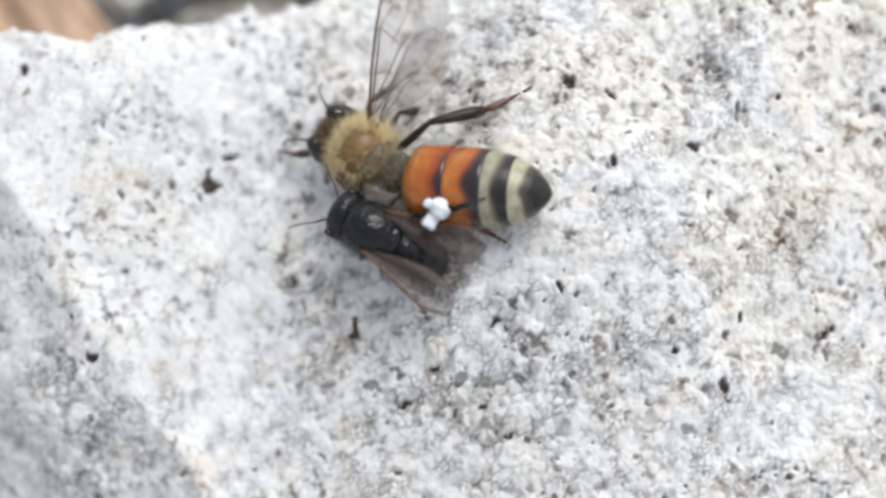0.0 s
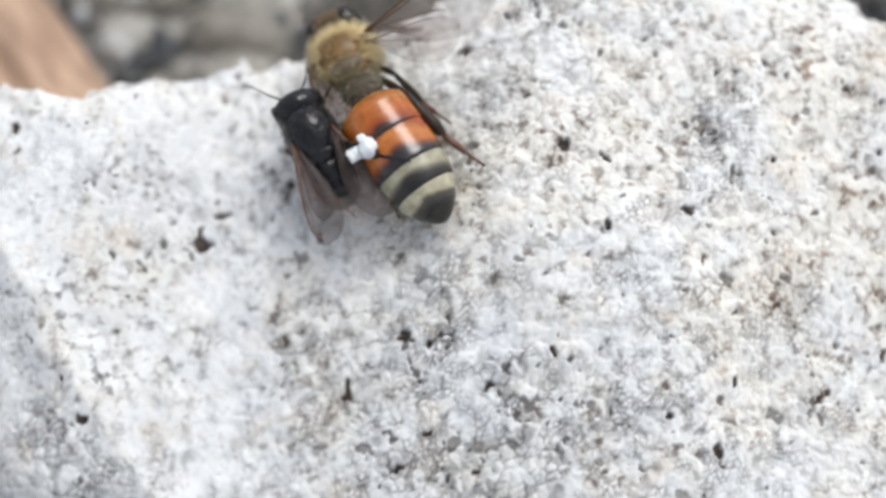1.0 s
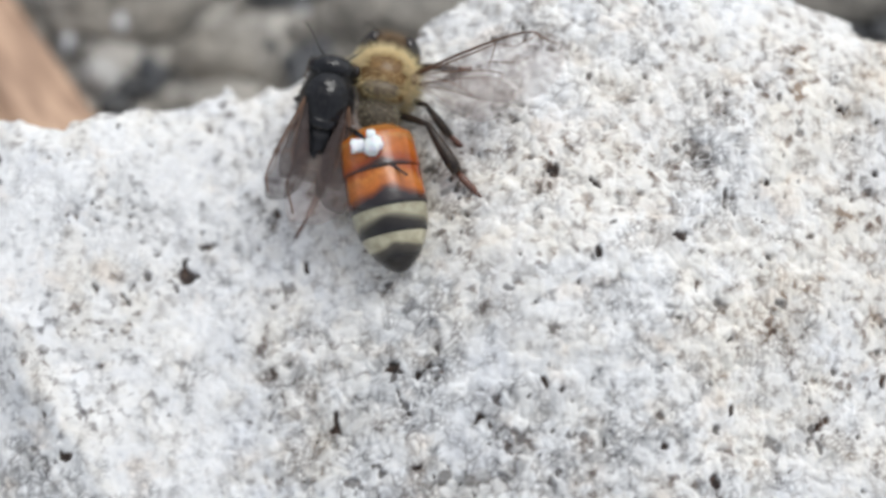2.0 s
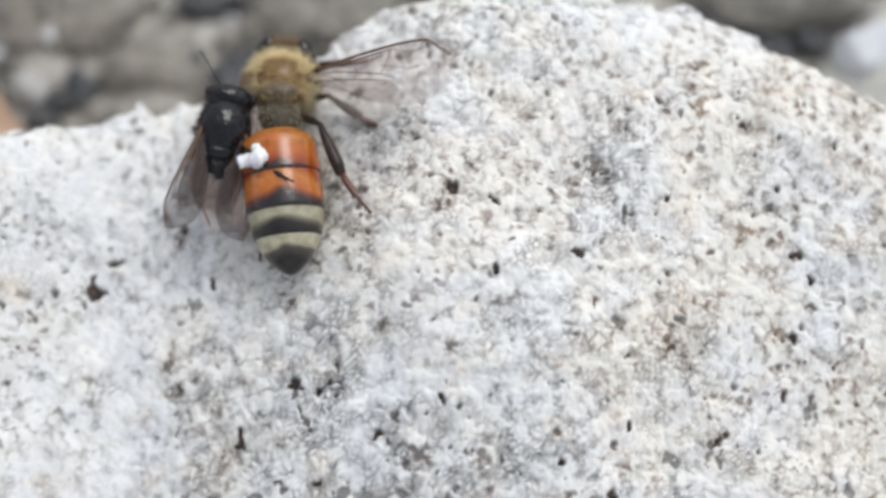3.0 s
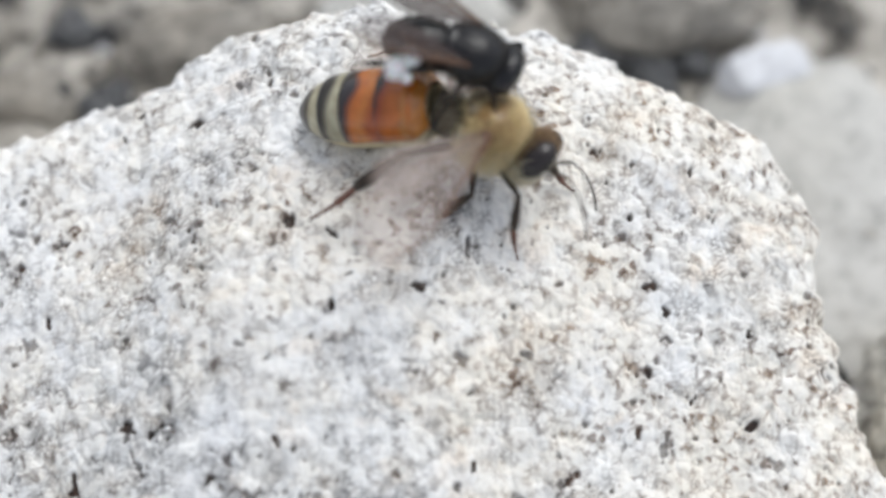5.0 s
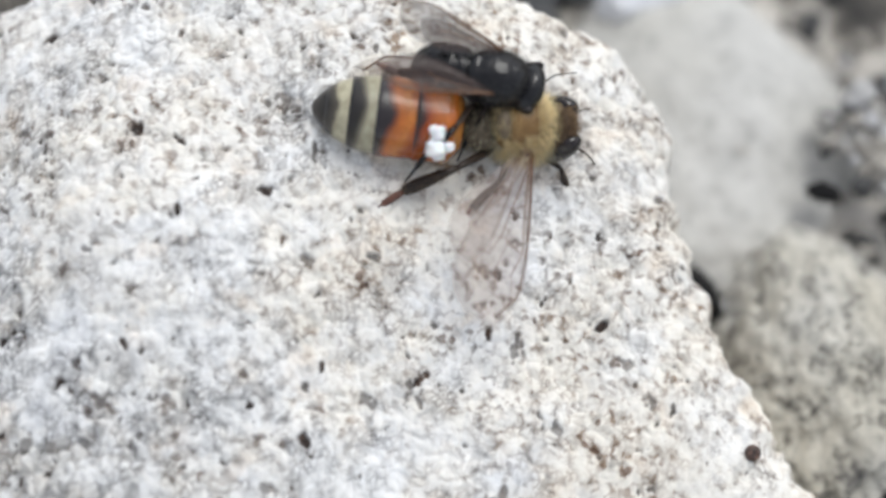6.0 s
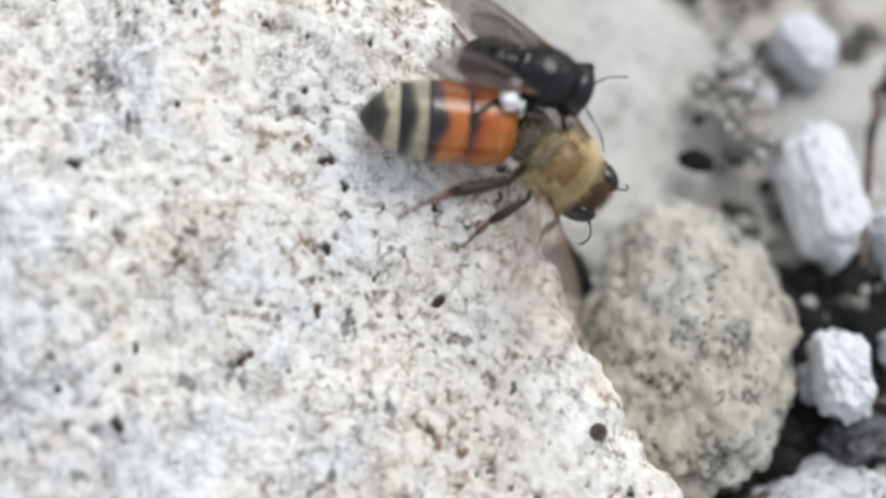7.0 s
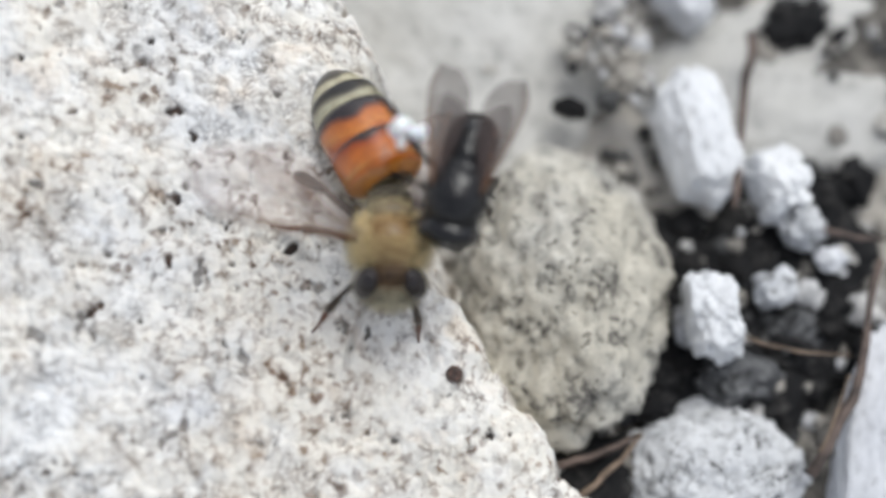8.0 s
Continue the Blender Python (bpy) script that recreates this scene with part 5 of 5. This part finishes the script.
HIND_RIGHT = [
    (0, -0.120, -0.090, -0.100, 0.0, 0.0, -32.0),
    (0.3, -0.120, -0.090, -0.100, -12.0, 0.0, -19.0),
    (0.5, -0.120, -0.090, -0.100, -20.0, 0.0, -55.0),
    (0.7, -0.120, -0.090, -0.100, 8.0, 0.0, -62.0),
    (1, -0.120, -0.090, -0.100, 6.0, 0.0, -67.0),
    (1.2, -0.120, -0.090, -0.100, 23.0, 0.0, -75.0),
    (2.3, -0.120, -0.090, -0.100, -19.0, 0.0, -33.0),
    (2.5, -0.120, -0.090, -0.100, -2.0, 0.0, -74.0),
    (3, -0.120, -0.090, -0.100, -12.0, 0.0, -58.0),
    (3.5, -0.120, -0.090, -0.100, -21.0, 0.0, -29.0),
    (3.8, -0.120, -0.090, -0.100, -3.0, 0.0, -20.0),
    (4, -0.120, -0.090, -0.100, 7.0, 0.0, -18.0),
    (4.2, -0.120, -0.090, -0.100, 30.0, 0.0, -52.0),
    (4.5, -0.120, -0.090, -0.100, 56.0, 0.0, -97.0),
    (4.7, -0.120, -0.090, -0.100, 28.0, 0.0, -71.0),
    (5, -0.120, -0.090, -0.100, 30.0, 0.0, -46.0),
    (5.2, -0.120, -0.090, -0.100, 28.0, 0.0, -59.0),
    (6.3, -0.120, -0.090, -0.100, -1.0, 0.0, -66.0),
    (6.5, -0.120, -0.090, -0.100, -1.0, 0.0, -72.0),
    (6.8, -0.120, -0.090, -0.100, 0.0, 0.0, -46.0),
    (7, -0.120, -0.090, -0.100, -32.0, 0.0, -35.0),
    (7.2, -0.120, -0.090, -0.100, -1.0, 0.0, -36.0),
    (7.5, -0.120, -0.090, -0.100, 2.0, 0.0, -18.0),
    (7.7, -0.120, -0.090, -0.100, -8.0, 0.0, -15.0),
    (8, -0.120, -0.090, -0.100, 12.0, 0.0, -42.0),
]
HIND_LEFT = [
    (0, -0.120, 0.090, -0.100, -2.0, 0.0, 97.0),
    (0.3, -0.120, 0.090, -0.100, -19.0, 0.0, 64.0),
    (0.5, -0.120, 0.090, -0.100, -11.0, 0.0, 76.0),
    (0.7, -0.120, 0.090, -0.100, -14.0, 0.0, 75.0),
    (1, -0.120, 0.090, -0.100, -20.0, 0.0, 84.0),
    (1.2, -0.120, 0.090, -0.100, -1.0, 0.0, 49.0),
    (2.3, -0.120, 0.090, -0.100, -35.0, 0.0, 75.0),
    (2.5, -0.120, 0.090, -0.100, -21.0, 0.0, 59.0),
    (3, -0.120, 0.090, -0.100, -24.0, 0.0, 90.0),
    (3.5, -0.120, 0.090, -0.100, -36.0, 0.0, 75.0),
    (3.8, -0.120, 0.090, -0.100, -26.0, 0.0, 75.0),
    (4, -0.120, 0.090, -0.100, -25.0, 0.0, 97.0),
    (4.2, -0.120, 0.090, -0.100, -10.0, 0.0, 75.0),
    (4.5, -0.120, 0.090, -0.100, -13.0, 0.0, 75.0),
    (4.7, -0.120, 0.090, -0.100, 6.0, 0.0, 60.0),
    (5, -0.120, 0.090, -0.100, -8.0, 0.0, 75.0),
    (5.2, -0.120, 0.090, -0.100, 0.0, 0.0, 70.0),
    (6.3, -0.120, 0.090, -0.100, -4.0, 0.0, 64.0),
    (6.5, -0.120, 0.090, -0.100, -1.0, 0.0, 78.0),
    (6.8, -0.120, 0.090, -0.100, -20.0, 0.0, 64.0),
    (7, -0.120, 0.090, -0.100, -25.0, 0.0, 75.0),
    (7.2, -0.120, 0.090, -0.100, -28.0, 0.0, 86.0),
    (7.5, -0.120, 0.090, -0.100, -87.0, 0.0, 62.0),
    (7.7, -0.120, 0.090, -0.100, -87.0, 0.0, 76.0),
    (8, -0.120, 0.090, -0.100, -58.0, 0.0, 81.0),
]
MIDDLE_RIGHT = [
    (0, -0.020, -0.100, -0.100, 40.0, 0.0, 5.0),
    (0.3, -0.020, -0.100, -0.100, -11.0, 0.0, -15.0),
    (0.5, -0.020, -0.100, -0.100, -27.0, 0.0, -48.0),
    (0.7, -0.020, -0.100, -0.100, 18.0, 0.0, -45.0),
    (1, -0.020, -0.100, -0.100, 16.0, 0.0, -63.0),
    (1.2, -0.020, -0.100, -0.100, 44.0, 0.0, -45.0),
    (2.3, -0.020, -0.100, -0.100, -21.0, 0.0, -32.0),
    (2.5, -0.020, -0.100, -0.100, 3.0, 0.0, -39.0),
    (3, -0.020, -0.100, -0.100, -10.0, 0.0, -22.0),
    (3.5, -0.020, -0.100, -0.100, -37.0, 0.0, -2.0),
    (3.8, -0.020, -0.100, -0.100, -14.0, 0.0, 6.0),
    (4, -0.020, -0.100, -0.100, 4.0, 0.0, 26.0),
    (4.2, -0.020, -0.100, -0.100, 35.0, 0.0, 16.0),
    (4.5, -0.020, -0.100, -0.100, 67.0, 0.0, 11.0),
    (4.7, -0.020, -0.100, -0.100, 65.0, 0.0, 30.0),
    (5, -0.020, -0.100, -0.100, 87.0, 0.0, 43.0),
    (5.2, -0.020, -0.100, -0.100, 51.0, 0.0, 30.0),
    (5.75, -0.020, -0.100, -0.100, 25.7, 9.1, -7.5),
    (6.3, -0.020, -0.100, -0.100, 0.0, 0.0, -45.0),
    (6.5, -0.020, -0.100, -0.100, -3.0, 0.0, -45.0),
    (6.8, -0.020, -0.100, -0.100, -8.0, 0.0, -17.0),
    (7, -0.020, -0.100, -0.100, -23.0, 0.0, -14.0),
    (7.2, -0.020, -0.100, -0.100, -5.0, 0.0, -22.0),
    (7.5, -0.020, -0.100, -0.100, -52.0, 0.0, 12.0),
    (7.7, -0.020, -0.100, -0.100, -9.0, 0.0, 21.0),
    (8, -0.020, -0.100, -0.100, 13.0, 0.0, -22.0),
]
MIDDLE_LEFT = [
    (0, -0.020, 0.100, -0.100, -9.0, 0.0, 41.0),
    (0.3, -0.020, 0.100, -0.100, -25.0, 0.0, 58.0),
    (0.5, -0.020, 0.100, -0.100, -19.0, 0.0, 37.0),
    (0.7, -0.020, 0.100, -0.100, -20.0, 0.0, 52.0),
    (1, -0.020, 0.100, -0.100, -24.0, 0.0, 53.0),
    (1.2, -0.020, 0.100, -0.100, -5.0, 0.0, 37.0),
    (2.3, -0.020, 0.100, -0.100, -39.0, 0.0, 58.0),
    (2.5, -0.020, 0.100, -0.100, -23.0, 0.0, 42.0),
    (3, -0.020, 0.100, -0.100, -31.0, 0.0, 45.0),
    (3.5, -0.020, 0.100, -0.100, -39.0, 0.0, 58.0),
    (3.8, -0.020, 0.100, -0.100, -41.0, 0.0, 38.0),
    (4, -0.020, 0.100, -0.100, -22.0, 0.0, 56.0),
    (4.2, -0.020, 0.100, -0.100, 2.0, 0.0, 49.0),
    (4.5, -0.020, 0.100, -0.100, 9.0, 0.0, 39.0),
    (4.7, -0.020, 0.100, -0.100, 3.0, 0.0, 58.0),
    (5, -0.020, 0.100, -0.100, 1.0, 0.0, 39.0),
    (5.2, -0.020, 0.100, -0.100, 5.0, 0.0, 49.0),
    (6.3, -0.020, 0.100, -0.100, -7.0, 0.0, 55.0),
    (6.5, -0.020, 0.100, -0.100, -12.0, 0.0, 36.0),
    (6.8, -0.020, 0.100, -0.100, -35.0, 0.0, 58.0),
    (7, -0.020, 0.100, -0.100, -49.0, 0.0, 70.0),
    (7.2, -0.020, 0.100, -0.100, -25.0, 0.0, 92.0),
    (7.5, -0.020, 0.100, -0.100, -87.0, 0.0, 57.0),
    (7.7, -0.020, 0.100, -0.100, -87.0, 0.0, 37.0),
    (8, -0.020, 0.100, -0.100, -66.0, 0.0, 53.0),
]
FRONT_RIGHT = [
    (0, 0.100, -0.090, -0.100, 22.0, 0.0, 17.0),
    (0.3, 0.100, -0.090, -0.100, -4.0, 0.0, 10.0),
    (0.5, 0.100, -0.090, -0.100, 14.0, 0.0, 27.0),
    (0.7, 0.100, -0.090, -0.100, 27.0, 0.0, 10.0),
    (1, 0.100, -0.090, -0.100, 28.0, 0.0, 16.0),
    (1.2, 0.100, -0.090, -0.100, 60.0, 0.0, 23.0),
    (2.3, 0.100, -0.090, -0.100, -41.0, 0.0, 10.0),
    (2.5, 0.100, -0.090, -0.100, -5.0, 0.0, 25.0),
    (3, 0.100, -0.090, -0.100, -24.0, 0.0, 13.0),
    (3.5, 0.100, -0.090, -0.100, -36.0, 0.0, 10.0),
    (3.8, 0.100, -0.090, -0.100, -20.0, 0.0, 26.0),
    (4, 0.100, -0.090, -0.100, 14.0, 0.0, 15.0),
    (4.2, 0.100, -0.090, -0.100, 28.0, 0.0, 75.0),
    (4.5, 0.100, -0.090, -0.100, 55.0, 0.0, 83.0),
    (4.7, 0.100, -0.090, -0.100, 59.0, 0.0, 83.0),
    (5, 0.100, -0.090, -0.100, 42.0, 0.0, 68.0),
    (5.2, 0.100, -0.090, -0.100, 56.0, 0.0, 63.0),
    (6.3, 0.100, -0.090, -0.100, 7.0, 0.0, 43.0),
    (6.5, 0.100, -0.090, -0.100, 45.0, 0.0, 43.0),
    (6.8, 0.100, -0.090, -0.100, -2.0, 0.0, 32.0),
    (7, 0.100, -0.090, -0.100, 40.0, 0.0, 45.0),
    (7.2, 0.100, -0.090, -0.100, -4.0, 0.0, 43.0),
    (7.5, 0.100, -0.090, -0.100, -16.0, 0.0, 35.0),
    (7.7, 0.100, -0.090, -0.100, -11.0, 0.0, 55.0),
    (8, 0.100, -0.090, -0.100, 38.0, 0.0, 34.0),
]
FRONT_LEFT = [
    (0, 0.100, 0.090, -0.100, -7.0, 0.0, -71.0),
    (0.3, 0.100, 0.090, -0.100, -12.0, 0.0, -82.0),
    (0.5, 0.100, 0.090, -0.100, -8.0, 0.0, -61.0),
    (0.7, 0.100, 0.090, -0.100, -14.0, 0.0, -81.0),
    (1, 0.100, 0.090, -0.100, -39.0, 0.0, -75.0),
    (1.2, 0.100, 0.090, -0.100, 10.0, 0.0, -65.0),
    (2.3, 0.100, 0.090, -0.100, -60.0, 0.0, -85.0),
    (2.5, 0.100, 0.090, -0.100, -53.0, 0.0, -62.0),
    (3, 0.100, 0.090, -0.100, -51.0, 0.0, -76.0),
    (3.5, 0.100, 0.090, -0.100, 7.0, 0.0, -84.0),
    (3.8, 0.100, 0.090, -0.100, -8.0, 0.0, -62.0),
    (4, 0.100, 0.090, -0.100, 21.0, 0.0, -82.0),
    (4.2, 0.100, 0.090, -0.100, 10.0, 0.0, -68.0),
    (4.5, 0.100, 0.090, -0.100, -25.0, 0.0, -69.0),
    (4.7, 0.100, 0.090, -0.100, -33.0, 0.0, -82.0),
    (5, 0.100, 0.090, -0.100, -21.0, 0.0, -61.0),
    (5.2, 0.100, 0.090, -0.100, -27.0, 0.0, -79.0),
    (6.3, 0.100, 0.090, -0.100, -22.0, 0.0, -75.0),
    (6.5, 0.100, 0.090, -0.100, -62.0, 0.0, -69.0),
    (6.8, 0.100, 0.090, -0.100, -55.0, 0.0, -97.0),
    (7, 0.100, 0.090, -0.100, -52.0, 0.0, -95.0),
    (7.2, 0.100, 0.090, -0.100, -54.0, 0.0, -92.0),
    (7.5, 0.100, 0.090, -0.100, -56.0, 0.0, -90.0),
    (7.7, 0.100, 0.090, -0.100, -41.0, 0.0, -88.0),
    (8, 0.100, 0.090, -0.100, -54.0, 0.0, -72.0),
]
WING_RIGHT = [
    (0, -0.000, -0.165, 0.085, -35.7, -9.9, 9.6),
    (0.3, -0.000, -0.165, 0.085, -52.0, -10.6, 17.2),
    (0.5, 0.000, -0.165, 0.085, -46.7, -12.7, 8.3),
    (0.7, 0.000, -0.165, 0.085, -35.6, -13.8, -8.0),
    (1, 0.000, -0.165, 0.085, -27.7, -14.1, -16.4),
    (1.2, 0.000, -0.165, 0.085, 2.3, -10.3, -39.2),
    (1.75, -0.000, -0.165, 0.085, -25.5, -19.8, -10.3),
    (2.3, -0.000, -0.165, 0.085, -54.8, -14.6, 20.1),
    (2.5, -0.000, -0.165, 0.085, -28.0, -15.8, -17.4),
    (3, -0.000, -0.165, 0.085, -33.4, -15.7, -6.7),
    (3.5, -0.000, -0.165, 0.085, -41.8, -14.3, 20.5),
    (3.8, 0.000, -0.165, 0.085, -30.4, -12.7, 25.8),
    (4, -0.000, -0.165, 0.085, -50.0, -46.0, 44.0),
    (4.2, 0.000, -0.165, 0.085, 13.3, -5.7, 10.5),
    (4.4, -0.000, -0.165, 0.085, 20.0, 0.0, -45.0),
    (4.5, -0.000, -0.165, 0.085, 24.0, 0.0, -72.0),
    (4.6, -0.000, -0.165, 0.085, 20.0, 2.0, -30.0),
    (4.7, 0.000, -0.165, 0.085, 16.4, 4.1, -10.2),
    (5, -0.000, -0.165, 0.085, 10.1, 4.8, -6.6),
    (5.2, 0.000, -0.165, 0.085, 6.5, 4.2, -5.5),
    (6.3, 0.000, -0.165, 0.085, -16.9, -8.1, -17.0),
    (6.5, 0.000, -0.165, 0.085, -30.0, -7.0, -10.0),
    (6.8, -0.000, -0.165, 0.085, -37.3, -9.1, 5.3),
    (7, 0.000, -0.165, 0.085, -47.3, -7.4, 37.7),
    (7.2, -0.000, -0.165, 0.085, -42.8, -5.5, 36.3),
    (7.5, 0.000, -0.165, 0.085, -36.2, -2.0, -5.9),
    (7.7, -0.000, -0.165, 0.085, -42.3, 1.8, -29.4),
    (8, 0.000, -0.165, 0.085, -39.4, 10.0, -8.5),
]
SMALL_BEE = [
    (0, -1.367, -0.257, 1.778, -15.9, -11.8, 153.7),
    (0.3, -1.458, 0.044, 1.832, -13.3, -16.5, 140.8),
    (0.5, -1.532, 0.255, 1.855, -14.3, -18.5, 138.8),
    (0.7, -1.647, 0.361, 1.849, -15.5, -16.7, 146.9),
    (1, -1.663, 0.589, 1.876, -6.7, -24.1, 119.5),
    (1.2, -1.641, 0.538, 1.871, -17.0, -17.9, 148.0),
    (1.75, -1.561, 0.769, 1.899, 0.1, -26.5, 104.7),
    (2.3, -1.480, 1.000, 1.926, 19.0, -21.5, 60.1),
    (2.5, -1.490, 0.965, 1.889, 13.2, -25.6, 77.7),
    (3, -1.539, 0.880, 1.877, 15.5, -22.5, 76.9),
    (3.5, -1.370, 1.102, 1.980, 12.6, -17.8, 52.9),
    (3.8, -1.174, 1.207, 2.081, -7.8, -12.7, 31.5),
    (4, -0.919, 1.258, 2.221, -18.4, -14.5, 28.9),
    (4.2, -0.677, 1.301, 2.288, -21.5, -11.7, 18.2),
    (4.5, -0.258, 1.212, 2.518, -17.9, -7.9, 9.3),
    (4.7, 0.122, 1.194, 2.515, -9.2, -0.8, -3.2),
    (5, 0.595, 1.089, 2.525, -1.1, 7.6, -17.4),
    (5.2, 0.712, 0.946, 2.428, 3.6, 7.4, -15.8),
    (6.3, 1.906, 0.639, 1.956, 10.3, 1.7, -16.1),
    (6.5, 2.200, 0.608, 1.920, 10.6, -0.7, -15.7),
    (6.8, 2.562, 0.522, 1.833, 10.1, 2.1, -22.9),
    (7, 2.587, 0.507, 1.840, 10.0, 4.8, -21.4),
    (7.2, 2.843, 0.298, 1.755, 9.6, 13.8, -38.7),
    (7.5, 2.860, 0.193, 1.736, 10.0, 18.2, -46.5),
    (7.7, 2.908, -0.050, 1.687, 6.9, 23.7, -67.5),
    (8, 2.845, -0.435, 1.828, -0.6, 6.5, -108.8),
]
RESIN_LEG = [
    (0, -0.089, -0.088, -0.009, -38.9, 0.0, -45.8),
    (0.3, -0.094, -0.076, -0.008, -41.4, -0.0, -65.3),
    (0.5, -0.106, -0.112, 0.015, -34.5, -0.0, -41.3),
    (0.7, -0.095, -0.100, 0.005, -37.9, -0.0, -40.8),
    (1, -0.076, -0.078, -0.016, -48.0, -0.0, -41.1),
    (1.2, -0.089, -0.109, 0.006, -36.3, -0.0, -30.0),
    (2.3, -0.071, -0.089, -0.003, -48.2, -0.0, -21.0),
    (2.5, -0.056, -0.094, -0.001, -46.9, 0.0, 6.1),
    (3, -0.064, -0.070, -0.029, -57.7, -0.0, -20.1),
    (3.5, -0.046, -0.044, -0.128, -61.9, 9.5, -72.5),
    (3.8, -0.003, -0.012, -0.098, -20.1, 33.3, -69.9),
    (4, -0.030, -0.054, -0.079, -32.8, 42.6, -113.0),
    (4.2, -0.050, -0.058, -0.066, -30.5, 47.6, -113.2),
    (4.5, -0.068, -0.060, -0.055, -34.3, 42.6, -124.2),
    (4.7, -0.049, -0.050, -0.062, 1.5, 34.2, -54.1),
    (5, -0.046, -0.053, -0.066, -10.0, 29.0, -73.7),
    (5.2, -0.066, -0.063, -0.058, -10.2, 24.4, -76.5),
    (6.3, -0.076, -0.146, -0.037, -2.1, 3.8, -11.7),
    (6.5, -0.070, -0.124, -0.040, -4.3, 3.3, -10.2),
    (6.8, -0.043, -0.012, -0.099, -25.4, 8.1, -26.1),
    (7, -0.030, -0.001, -0.146, -41.4, 12.7, -44.0),
    (7.2, -0.053, 0.006, -0.144, -38.6, 2.4, -8.9),
    (7.35, -0.025, -0.024, -0.141, -37.6, 6.3, -53.1),
    (7.5, 0.003, -0.055, -0.139, -39.6, 9.9, -97.7),
    (7.7, -0.026, -0.053, -0.083, -20.4, 4.9, -81.6),
    (8, -0.075, -0.084, -0.032, -31.6, 8.7, -39.4),
]


def stir(ob, rows):
    walk(ob, [(t, pose(x * CM, y * CM, z * CM, rx, ry, rz)) for t, x, y, z, rx, ry, rz in rows])


def motions():
    stir(honeybee, BEE)
    stir(bee_head, HEAD)
    stir(bee_abdomen, ABDOMEN)
    stir(bee_legs["hind_leg", -1], HIND_RIGHT)
    stir(bee_legs["hind_leg", 1], HIND_LEFT)
    stir(bee_legs["middle_leg", -1], MIDDLE_RIGHT)
    stir(bee_legs["middle_leg", 1], MIDDLE_LEFT)
    stir(bee_legs["front_leg", -1], FRONT_RIGHT)
    stir(bee_legs["front_leg", 1], FRONT_LEFT)
    stir(bee_wings["fore", -1], WING_RIGHT)
    # the hindwing is hooked to the forewing
    walk(bee_wings["hind", -1], [(t, pose(x * CM, y * CM, z * CM, rx, ry, rz) @ pose(-0.045 * CM, 0.0, -0.012 * CM, 0, 0, -13)) for t, x, y, z, rx, ry, rz in WING_RIGHT])
    stir(stingless, SMALL_BEE)
    stir(small_legs["hind_leg", -1], RESIN_LEG)


motions()
